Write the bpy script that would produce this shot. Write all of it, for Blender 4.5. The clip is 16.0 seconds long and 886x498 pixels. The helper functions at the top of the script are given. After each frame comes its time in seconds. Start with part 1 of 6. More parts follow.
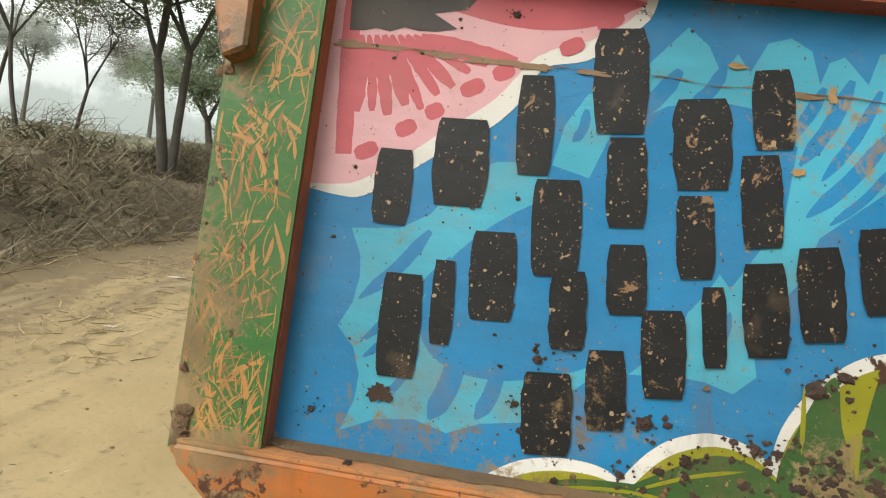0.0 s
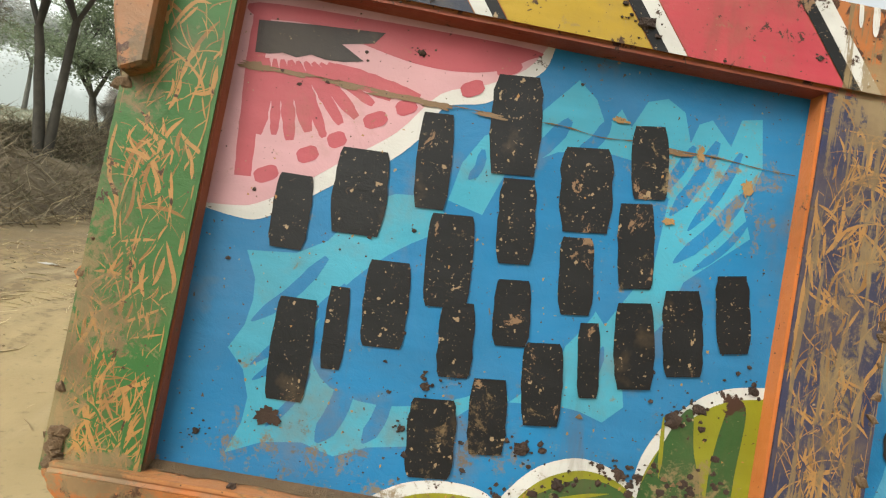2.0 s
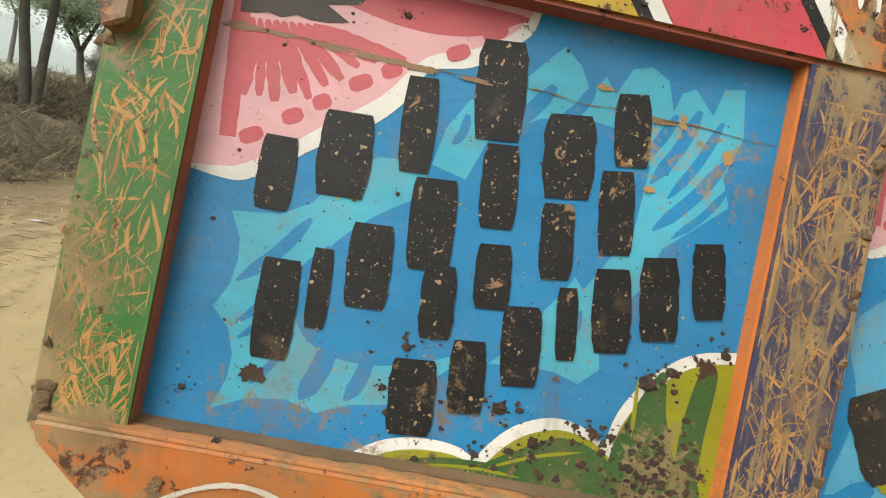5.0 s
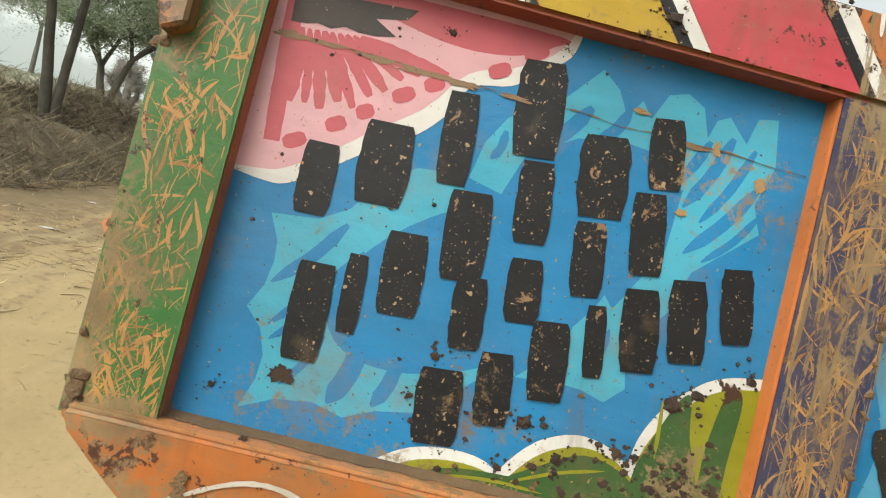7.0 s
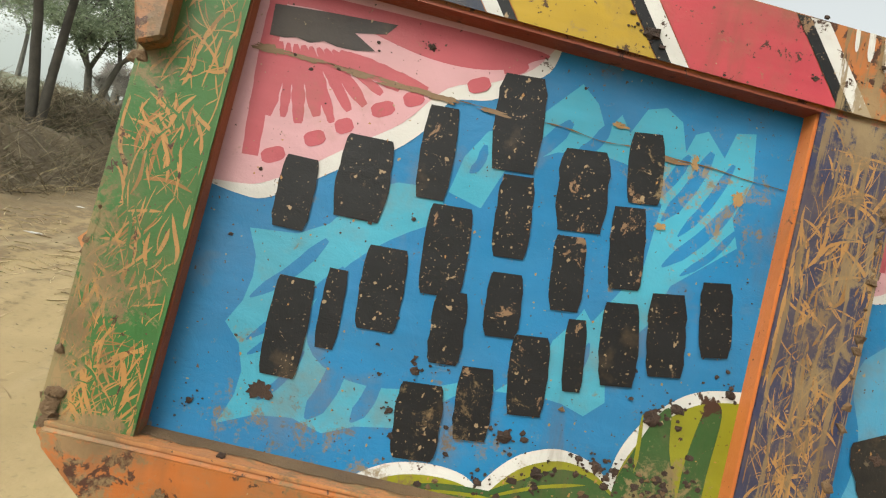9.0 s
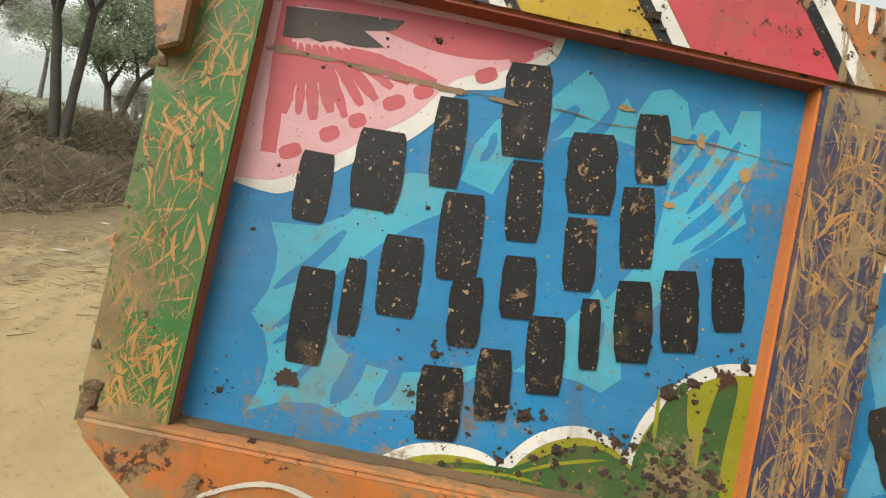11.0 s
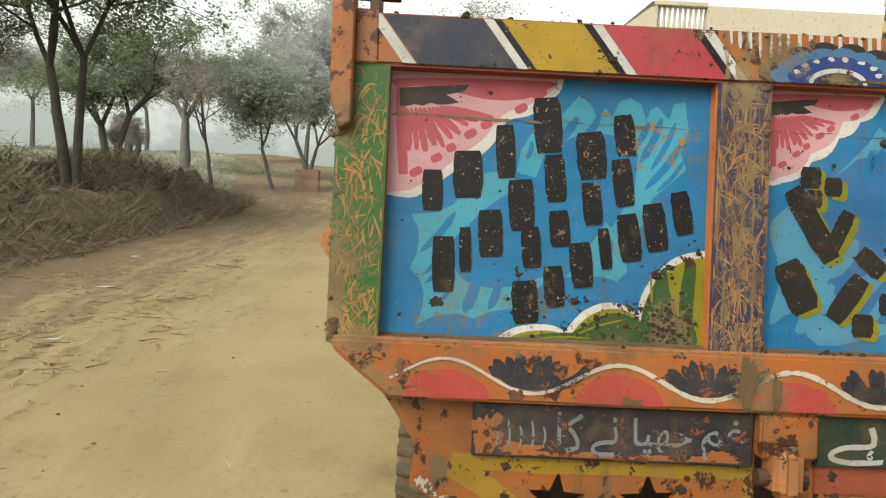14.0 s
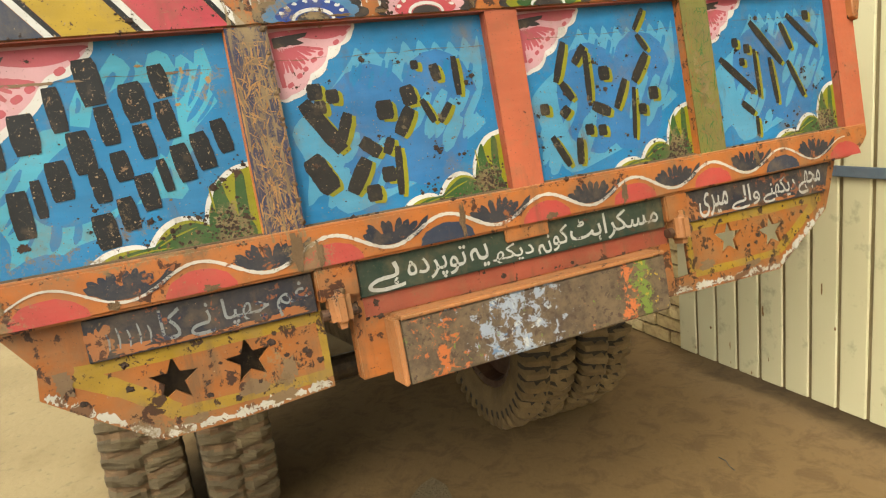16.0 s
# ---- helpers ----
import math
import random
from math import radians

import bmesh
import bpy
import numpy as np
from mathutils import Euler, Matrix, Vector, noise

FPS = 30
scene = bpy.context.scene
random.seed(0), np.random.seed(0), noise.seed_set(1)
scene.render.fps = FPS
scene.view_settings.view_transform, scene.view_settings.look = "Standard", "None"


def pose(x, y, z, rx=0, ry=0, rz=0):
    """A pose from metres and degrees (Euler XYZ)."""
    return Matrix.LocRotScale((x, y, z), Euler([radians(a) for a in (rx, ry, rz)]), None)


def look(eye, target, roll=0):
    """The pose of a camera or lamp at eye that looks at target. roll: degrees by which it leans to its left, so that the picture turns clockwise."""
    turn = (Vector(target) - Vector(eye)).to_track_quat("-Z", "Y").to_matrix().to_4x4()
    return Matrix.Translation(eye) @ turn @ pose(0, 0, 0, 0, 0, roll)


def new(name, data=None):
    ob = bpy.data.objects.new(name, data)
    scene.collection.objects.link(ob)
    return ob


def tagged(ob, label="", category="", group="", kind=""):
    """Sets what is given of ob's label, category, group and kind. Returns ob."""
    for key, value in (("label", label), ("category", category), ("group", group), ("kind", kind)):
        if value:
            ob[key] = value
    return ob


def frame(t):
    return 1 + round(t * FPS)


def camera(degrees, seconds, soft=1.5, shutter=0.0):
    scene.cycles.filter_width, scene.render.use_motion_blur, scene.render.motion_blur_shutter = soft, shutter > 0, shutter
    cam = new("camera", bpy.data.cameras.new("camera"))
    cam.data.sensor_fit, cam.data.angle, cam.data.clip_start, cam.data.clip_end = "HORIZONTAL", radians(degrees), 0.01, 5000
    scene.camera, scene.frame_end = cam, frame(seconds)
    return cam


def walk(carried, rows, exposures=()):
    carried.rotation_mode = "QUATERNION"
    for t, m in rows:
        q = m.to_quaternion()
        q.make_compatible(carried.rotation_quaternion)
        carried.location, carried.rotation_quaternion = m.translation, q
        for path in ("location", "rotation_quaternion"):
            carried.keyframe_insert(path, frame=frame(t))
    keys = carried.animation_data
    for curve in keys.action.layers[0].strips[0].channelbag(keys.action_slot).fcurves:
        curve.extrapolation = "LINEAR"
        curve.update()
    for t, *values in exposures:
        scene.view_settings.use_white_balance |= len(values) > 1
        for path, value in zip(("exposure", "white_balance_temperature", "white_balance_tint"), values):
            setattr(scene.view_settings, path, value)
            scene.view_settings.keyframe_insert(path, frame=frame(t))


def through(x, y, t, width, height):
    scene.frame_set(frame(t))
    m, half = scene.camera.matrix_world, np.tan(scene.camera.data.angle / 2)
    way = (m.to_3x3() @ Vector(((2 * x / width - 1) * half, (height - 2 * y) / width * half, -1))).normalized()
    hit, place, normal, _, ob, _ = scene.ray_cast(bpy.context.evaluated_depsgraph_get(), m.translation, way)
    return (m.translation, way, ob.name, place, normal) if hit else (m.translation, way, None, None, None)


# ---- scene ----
# The trolley stands nose-down: its own upright axis leans away from the camera, and the path is given in the trolley's axes.
LEAN_BACK, LIFT = -8.5, 0.345
TROLLEY = pose(0, 0, LIFT, LEAN_BACK, 0, 0)
cam = camera(66.1, 16.0, 1.2)
PATH = [
    (0, (0.202, -0.538, 1.253), (-0.016, 1.449, 1.308), 8.0),
    (0.5, (0.183, -0.538, 1.271), (0.162, 1.461, 1.323), 6.7),
    (0.8, (0.18, -0.528, 1.286), (0.197, 1.472, 1.33), 10.5),
    (1, (0.184, -0.524, 1.295), (0.175, 1.475, 1.363), 10.2),
    (1.2, (0.178, -0.529, 1.295), (0.247, 1.469, 1.367), 10.5),
    (1.5, (0.196, -0.55, 1.277), (0.223, 1.443, 1.44), 10.6),
    (2, (0.2, -0.557, 1.278), (0.28, 1.439, 1.378), 10.5),
    (2.5, (0.205, -0.569, 1.271), (0.292, 1.428, 1.335), 9.4),
    (3, (0.197, -0.568, 1.272), (0.299, 1.429, 1.34), 9.3),
    (3.5, (0.2, -0.563, 1.267), (0.321, 1.43, 1.379), 9.7),
    (3.7, (0.205, -0.563, 1.278), (0.314, 1.433, 1.35), 9.2),
    (5.8, (0.209, -0.567, 1.279), (0.348, 1.428, 1.278), 12.7),
    (6, (0.21, -0.565, 1.269), (0.356, 1.429, 1.29), 12.8),
    (6.5, (0.196, -0.568, 1.274), (0.323, 1.427, 1.323), 16.1),
    (7, (0.186, -0.573, 1.259), (0.277, 1.423, 1.337), 14.3),
    (7.5, (0.174, -0.571, 1.268), (0.275, 1.426, 1.333), 13.8),
    (8, (0.176, -0.569, 1.271), (0.267, 1.427, 1.364), 13.4),
    (8.5, (0.187, -0.571, 1.271), (0.283, 1.423, 1.384), 13.5),
    (8.7, (0.19, -0.572, 1.273), (0.304, 1.423, 1.363), 14.2),
    (10.8, (0.199, -0.587, 1.237), (0.305, 1.405, 1.39), 11.8),
    (11, (0.2, -0.592, 1.257), (0.256, 1.405, 1.345), 11.9),
    (11.5, (0.196, -0.594, 1.254), (0.217, 1.398, 1.438), 10.7),
    (12, (0.23, -0.6, 1.25), (0.413, 1.384, 1.428), 6.9),
    (12.5, (0.253, -0.644, 1.248), (0.27, 1.351, 1.395), 3.5),
    (12.9, (0.25, -0.698, 1.243), (0.218, 1.297, 1.392), -2.1),
    (13, (0.25, -0.732, 1.238), (0.254, 1.258, 1.434), -2.8),
    (13.2, (0.204, -0.793, 1.24), (0.246, 1.197, 1.427), -1.8),
    (13.5, (0.138, -0.908, 1.223), (0.127, 1.089, 1.344), 0.6),
    (14, (0.091, -1.03, 1.208), (0.13, 0.969, 1.239), 2.6),
    (14.5, (0.152, -1.147, 1.185), (0.322, 0.846, 1.209), 1.5),
    (15, (0.261, -1.276, 1.167), (0.694, 0.676, 1.138), -3.0),
    (15.2, (0.295, -1.305, 1.15), (0.827, 0.622, 1.089), -5.6),
    (15.5, (0.346, -1.333, 1.135), (1.019, 0.549, 1.062), -10.4),
    (16, (0.307, -1.394, 1.118), (1.084, 0.44, 0.943), -10.1),
]
walk(cam, [(t, TROLLEY @ look(eye, target, roll)) for t, eye, target, roll in PATH],
     [(t, stops, kelvin, 3) for t, stops, kelvin in ((0, 0.06, 6650), (3.5, 0.12, 6750), (6, 0.16, 6700), (8.5, 0.1, 6700), (12, 0.06, 6800), (13, 0.08, 6800), (13.5, -0.04, 6800), (14, -0.2, 6800), (14.5, -0.2, 6800), (15, 0.02, 6900), (15.5, 0.08, 7000), (16, 0.14, 7150))])

# ---- light ----
world = bpy.data.worlds.new("hazy_sky")
scene.world = world
world.use_nodes = True
wn = world.node_tree.nodes
wl = world.node_tree.links
sky = wn.new("ShaderNodeTexSky")
sky.sky_type = "NISHITA"
sky.sun_disc = False
sky.sun_elevation, sky.sun_rotation = radians(47), radians(223)
sky.air_density, sky.dust_density, sky.ozone_density = 1.0, 8.0, 0.6
soften = wn.new("ShaderNodeHueSaturation")
soften.inputs["Saturation"].default_value = 0.22
wl.new(sky.outputs[0], soften.inputs["Color"])
wl.new(soften.outputs[0], wn["Background"].inputs[0])
wn["Background"].inputs[1].default_value = 0.275

sun_data = bpy.data.lights.new("sun", "SUN")
sun_data.energy, sun_data.angle, sun_data.color = 1.12, radians(40), (1.0, 0.945, 0.86)
sun = new("sun", sun_data)
sun.matrix_world = look((-8, -8.5, 12.5), (0, 0, 0))


# ---- materials ----
def rgb(r, g, b):
    """Linear colour from the 0-255 values of a paint chart."""
    return tuple(0.48 * ((c / 255 + 0.055) / 1.055) ** 2.4 if c > 10 else c / 5000 for c in (r, g, b)) + (1.0,)


def base_mat(name, rough=0.6, metal=0.0):
    m = bpy.data.materials.new(name)
    m.use_nodes = True
    n, l = m.node_tree.nodes, m.node_tree.links
    b = n["Principled BSDF"]
    b.inputs["Roughness"].default_value = rough
    b.inputs["Metallic"].default_value = metal
    return m, n, l, b


def noise_node(n, l, co, scale, detail=4.0, rough=0.55, distort=0.0):
    t = n.new("ShaderNodeTexNoise")
    t.inputs["Scale"].default_value, t.inputs["Detail"].default_value = scale, detail
    t.inputs["Roughness"].default_value, t.inputs["Distortion"].default_value = rough, distort
    l.new(co, t.inputs["Vector"])
    return t.outputs["Fac"]


def ramp(n, l, fac, lo, hi):
    r = n.new("ShaderNodeMapRange")
    r.inputs[1].default_value, r.inputs[2].default_value = lo, hi
    l.new(fac, r.inputs[0])
    return r.outputs[0]


def mix(n, l, fac, a, b):
    m = n.new("ShaderNodeMix")
    m.data_type = "RGBA"
    for value, sock in ((fac, m.inputs[0]), (a, m.inputs[6]), (b, m.inputs[7])):
        if isinstance(value, (tuple, float, int)):
            sock.default_value = value
        else:
            l.new(value, sock)
    return m.outputs[2]


def bump(n, l, b, height, strength, distance):
    k = n.new("ShaderNodeBump")
    k.inputs["Strength"].default_value, k.inputs["Distance"].default_value = strength, distance
    l.new(height, k.inputs["Height"])
    l.new(k.outputs[0], b.inputs["Normal"])


RUST = rgb(74, 46, 30)
DUST = rgb(140, 116, 84)


def mud_group():
    """Where dried mud sticks to the trolley: a ragged film, thicker in the patches (x, z, half width, half height, amount) where it was splashed, and run down the second post."""
    g = bpy.data.node_groups.new("mud_film", "ShaderNodeTree")
    g.interface.new_socket("Vector", in_out="INPUT", socket_type="NodeSocketVector")
    g.interface.new_socket("Mud", in_out="OUTPUT", socket_type="NodeSocketFloat")
    n, l = g.nodes, g.links
    co, out = n.new("NodeGroupInput").outputs[0], n.new("NodeGroupOutput")

    def maths(op, a, b):
        k = n.new("ShaderNodeMath")
        k.operation = op
        for v, sock in ((a, k.inputs[0]), (b, k.inputs[1])):
            if isinstance(v, (int, float)):
                sock.default_value = v
            else:
                l.new(v, sock)
        return k.outputs[0]

    wet = None
    for x, z, w, h, amount in ((-0.055, 1.16, 0.034, 0.2, 0.19), (-0.03, 1.2, 0.05, 0.04, 0.15), (-0.045, 1.4, 0.03, 0.05, 0.17), (-0.02, 1.08, 0.07, 0.03, 0.2), (0.27, 1.085, 0.3, 0.02, 0.13), (0.12, 1.11, 0.12, 0.04, 0.10),
                               (0.45, 1.40, 0.09, 0.07, 0.11), (0.28, 1.15, 0.08, 0.06, 0.09), (0.47, 1.12, 0.06, 0.06, 0.17), (0.57, 1.3, 0.036, 0.3, 0.12), (0.566, 1.49, 0.045, 0.05, 0.2), (0.61, 1.54, 0.06, 0.045, 0.19), (0.7, 1.51, 0.05, 0.02, 0.15),
                               (1.05, 1.12, 0.06, 0.06, 0.17), (1.63, 1.12, 0.06, 0.06, 0.17), (2.2, 1.12, 0.06, 0.06, 0.17), (1.73, 1.28, 0.05, 0.2, 0.13), (0.03, 1.03, 0.1, 0.05, 0.14), (0.6, 1.03, 0.06, 0.06, 0.18), (0.2, 0.75, 0.2, 0.05, 0.15), (0.5, 0.8, 0.06, 0.07, 0.13)):
        m = n.new("ShaderNodeMapping")
        m.inputs["Location"].default_value, m.inputs["Scale"].default_value = (-x / w, 0, -z / h), (1 / w, 0, 1 / h)
        l.new(co, m.inputs["Vector"])
        d = n.new("ShaderNodeVectorMath")
        d.operation = "LENGTH"
        l.new(m.outputs[0], d.inputs[0])
        spot = maths("MULTIPLY", ramp(n, l, d.outputs["Value"], 1.25, 0.2), amount)
        wet = spot if wet is None else maths("MAXIMUM", wet, spot)
    ragged = maths("ADD", maths("MULTIPLY", noise_node(n, l, co, 46.0, 9, 0.74, 0.5), 0.7), maths("MULTIPLY", noise_node(n, l, co, 190.0, 5, 0.7), 0.3))
    film = ramp(n, l, maths("ADD", ragged, wet), 0.595, 0.67)
    runs = n.new("ShaderNodeMapping")
    runs.inputs["Scale"].default_value = (120, 1, 9)
    l.new(co, runs.inputs["Vector"])
    sep = n.new("ShaderNodeSeparateXYZ")
    l.new(co, sep.inputs[0])
    post = maths("LESS_THAN", maths("ABSOLUTE", maths("SUBTRACT", sep.outputs["X"], 0.566), 0.0), 0.040)
    streaks = maths("MULTIPLY", ramp(n, l, maths("ADD", noise_node(n, l, runs.outputs[0], 1.0, 6, 0.65), maths("MULTIPLY", ragged, 0.3)), 0.655, 0.71), maths("MULTIPLY", post, maths("GREATER_THAN", sep.outputs["Z"], 1.07)))
    l.new(maths("MULTIPLY", maths("MAXIMUM", film, streaks), 0.88), out.inputs[0])
    return g


MUD = mud_group()


def paint(name, colour, chips=0.25, dust=0.25, under=RUST, rough=0.5, fleck=0.3, speck=0.0):
    """Hand-laid enamel on sheet steel: brush streaks, dust film, chips down to rust, fine mud flecks."""
    m, n, l, b = base_mat(name, rough)
    co = n.new("ShaderNodeTexCoord").outputs["Object"]
    wide = noise_node(n, l, co, 5.0, 3)
    dark = tuple(c * 0.68 for c in colour[:3]) + (1.0,)
    c = mix(n, l, ramp(n, l, wide, 0.32, 0.68), dark, colour)
    streak = n.new("ShaderNodeMapping")
    streak.inputs["Rotation"].default_value = (0, radians(35), 0)
    streak.inputs["Scale"].default_value = (9, 9, 46)
    l.new(co, streak.inputs["Vector"])
    brush = noise_node(n, l, streak.outputs[0], 1.0, 3)
    light = tuple(min(1.0, x * 1.25 + 0.012) for x in colour[:3]) + (1.0,)
    k = n.new("ShaderNodeMath")
    k.operation = "MULTIPLY"
    l.new(ramp(n, l, brush, 0.45, 0.75), k.inputs[0])
    k.inputs[1].default_value = 0.22
    c = mix(n, l, k.outputs[0], c, light)
    film = noise_node(n, l, co, 11.0, 5, 0.65)
    d = n.new("ShaderNodeMath")
    d.operation = "MULTIPLY"
    l.new(ramp(n, l, film, 0.62 - dust * 0.35, 0.86 - dust * 0.2), d.inputs[0])
    d.inputs[1].default_value = 0.75
    c = mix(n, l, d.outputs[0], c, DUST)
    veil = n.new("ShaderNodeMath")
    veil.operation = "MULTIPLY"
    l.new(ramp(n, l, noise_node(n, l, co, 7.0, 6, 0.7, 0.6), 0.36, 0.78), veil.inputs[0])
    veil.inputs[1].default_value = (0.04 if dust else 0.0) + dust * 0.45
    c = mix(n, l, veil.outputs[0], c, rgb(158, 136, 104))
    drip = n.new("ShaderNodeMapping")
    drip.inputs["Scale"].default_value = (26, 26, 5)
    l.new(co, drip.inputs["Vector"])
    run = noise_node(n, l, drip.outputs[0], 1.0, 5, 0.6)
    g = n.new("ShaderNodeMath")
    g.operation = "MULTIPLY"
    l.new(ramp(n, l, run, 0.66 - dust * 0.3, 0.80 - dust * 0.2), g.inputs[0])
    l.new(ramp(n, l, noise_node(n, l, co, 3.1, 3), 0.40, 0.66), g.inputs[1])
    c = mix(n, l, g.outputs[0], c, rgb(112, 88, 62))
    chip = noise_node(n, l, co, 34.0, 6, 0.7, 0.4)
    patch = n.new("ShaderNodeMath")
    patch.operation = "MULTIPLY_ADD"
    l.new(noise_node(n, l, co, 4.3, 3, 0.6), patch.inputs[0])
    patch.inputs[1].default_value, patch.inputs[2].default_value = 0.36, -0.18
    worn = n.new("ShaderNodeMath")
    l.new(chip, worn.inputs[0])
    l.new(patch.outputs[0], worn.inputs[1])
    c = mix(n, l, ramp(n, l, worn.outputs[0], 0.70 - chips * 0.3, 0.725 - chips * 0.3), c, under)
    c = mix(n, l, ramp(n, l, noise_node(n, l, co, 95.0, 3, 0.6, 0.8), 0.745, 0.775), c, rgb(92, 68, 50))
    c = mix(n, l, ramp(n, l, noise_node(n, l, co, 150.0, 2, 0.5), 0.745 - speck, 0.78 - speck), c, rgb(176, 150, 116))
    c = mix(n, l, ramp(n, l, noise_node(n, l, co, 330.0, 3, 0.6), 0.74 - speck, 0.77 - speck), c, rgb(168, 146, 116))
    spots = noise_node(n, l, co, 260.0, 2, 0.5)
    c = mix(n, l, ramp(n, l, spots, 0.73 - fleck * 0.1, 0.76 - fleck * 0.1), c, rgb(96, 72, 52))
    mud = n.new("ShaderNodeGroup")
    mud.node_tree = MUD
    l.new(co, mud.inputs[0])
    c = mix(n, l, mud.outputs[0], c, mix(n, l, ramp(n, l, film, 0.35, 0.65), rgb(166, 142, 102), rgb(122, 98, 68)))
    b.inputs["Specular IOR Level"].default_value = 0.28
    l.new(c, b.inputs["Base Color"])
    l.new(ramp(n, l, film, 1.3, -0.2), b.inputs["Roughness"])
    bump(n, l, b, chip, 0.35, 0.004)
    return m


def earthy(name, a, b_, scale=2.0, rough=0.95, strength=0.6, distance=0.03, extra=None):
    m, n, l, b = base_mat(name, rough)
    co = n.new("ShaderNodeTexCoord").outputs["Object"]
    big = noise_node(n, l, co, scale, 5, 0.6)
    fine = noise_node(n, l, co, scale * 22, 5, 0.65)
    c = mix(n, l, ramp(n, l, big, 0.32, 0.7), a, b_)
    dark = tuple(x * 0.6 for x in a[:3]) + (1.0,)
    c = mix(n, l, ramp(n, l, fine, 0.42, 0.30), c, dark)
    if extra:
        c = mix(n, l, ramp(n, l, noise_node(n, l, co, scale * 0.35, 3), 0.52, 0.66), c, extra)
    l.new(c, b.inputs["Base Color"])
    bump(n, l, b, fine, strength, distance)
    return m


def leafy(name, a, b_, rough=0.7, through=0.25):
    m, n, l, b = base_mat(name, rough)
    g = n.new("ShaderNodeNewGeometry")
    l.new(mix(n, l, g.outputs["Random Per Island"], a, b_), b.inputs["Base Color"])
    b.inputs["Transmission Weight"].default_value = 0.0
    b.inputs["Subsurface Weight"].default_value = 0.0
    t = n.new("ShaderNodeBsdfTranslucent")
    l.new(mix(n, l, g.outputs["Random Per Island"], a, b_), t.inputs["Color"])
    s = n.new("ShaderNodeMixShader")
    s.inputs[0].default_value = through
    l.new(b.outputs[0], s.inputs[1])
    l.new(t.outputs[0], s.inputs[2])
    l.new(s.outputs[0], n["Material Output"].inputs[0])
    return m


def bumper_paint():
    """Many coats, flaked away to different depths along the bumper: pale blue in the middle, orange, green and yellow beside it, all on brown primer and rust."""
    m, n, l, b = base_mat("flaking_many_coats", 0.7)
    co = n.new("ShaderNodeTexCoord").outputs["Object"]
    sep = n.new("ShaderNodeSeparateXYZ")
    l.new(co, sep.inputs[0])
    c = mix(n, l, ramp(n, l, noise_node(n, l, co, 26, 6, 0.7), 0.35, 0.65), rgb(86, 66, 48), rgb(128, 106, 76))
    for k, (colour, centre, reach, lo) in enumerate(((rgb(206, 112, 48), 0.84, 0.16, 0.50), (rgb(168, 178, 192), 1.02, 0.24, 0.47), (rgb(206, 208, 206), 1.04, 0.2, 0.54), (rgb(110, 140, 176), 0.98, 0.2, 0.56),
                                                     (rgb(222, 120, 60), 1.34, 0.06, 0.46), (rgb(120, 140, 50), 1.385, 0.05, 0.42), (rgb(214, 176, 48), 1.41, 0.07, 0.52))):
        at_x = n.new("ShaderNodeMath")
        at_x.operation = "SUBTRACT"
        l.new(sep.outputs["X"], at_x.inputs[0])
        at_x.inputs[1].default_value = centre
        size = n.new("ShaderNodeMath")
        size.operation = "ABSOLUTE"
        l.new(at_x.outputs[0], size.inputs[0])
        shift = n.new("ShaderNodeVectorMath")
        l.new(co, shift.inputs[0])
        shift.inputs[1].default_value = (3.7 * k, 1.9 * k, 5.1 * k)
        both = n.new("ShaderNodeMath")
        both.operation = "MULTIPLY_ADD"
        l.new(ramp(n, l, size.outputs[0], 0.0, reach), both.inputs[0])
        both.inputs[1].default_value = -0.21
        l.new(noise_node(n, l, shift.outputs[0], 34, 8, 0.7, 0.4), both.inputs[2])
        c = mix(n, l, ramp(n, l, both.outputs[0], lo, lo + 0.03), c, colour)
    chip = noise_node(n, l, co, 60, 6, 0.7)
    c = mix(n, l, ramp(n, l, chip, 0.56, 0.60), c, rgb(84, 60, 42))
    l.new(c, b.inputs["Base Color"])
    bump(n, l, b, chip, 0.5, 0.004)
    return m


BLUE = paint("blue_enamel", rgb(20, 138, 196), 0.05, 0.2, rgb(120, 96, 72))
SKYBLUE = paint("light_blue_enamel", rgb(76, 186, 214), 0.05, 0.2, rgb(120, 96, 72))
WASH_BLUE = paint("pale_blue_wash", rgb(88, 176, 214), 0.06, 0.24, rgb(120, 96, 72))
DISC_BLUE = paint("clear_mid_blue", rgb(44, 132, 196), 0.06, 0.22, rgb(120, 96, 72))
PINK = paint("pink_enamel", rgb(240, 184, 190), 0.1, 0.14)
ROSE = paint("rose_enamel", rgb(210, 96, 108), 0.1, 0.15)
WHITE = paint("white_enamel", rgb(246, 243, 236), 0.2, 0.16)
BLACK = paint("black_enamel", rgb(19, 18, 19), 0.24, 0.0, rgb(150, 118, 88), speck=0.065)
BLACK_WORN = paint("worn_black_enamel", rgb(34, 31, 30), 0.22, 0.12, rgb(110, 96, 76), speck=0.03)
DARK = paint("brown_black_enamel", rgb(54, 46, 46), 0.1, 0.2)
GREEN = paint("green_enamel", rgb(58, 122, 54), 0.12, 0.28)
LEAF = paint("dark_green_enamel", rgb(50, 98, 40), 0.22, 0.3)
LIME = paint("lime_enamel", rgb(160, 158, 22), 0.08, 0.15)
YELLOW = paint("yellow_enamel", rgb(212, 174, 38), 0.32, 0.3, rgb(70, 44, 24))
SKIRT_YELLOW = paint("dirty_yellow_enamel", rgb(186, 148, 30), 0.48, 0.45, rgb(74, 48, 28))
ORANGE = paint("orange_enamel", rgb(208, 118, 46), 0.4, 0.5, rgb(82, 48, 30))
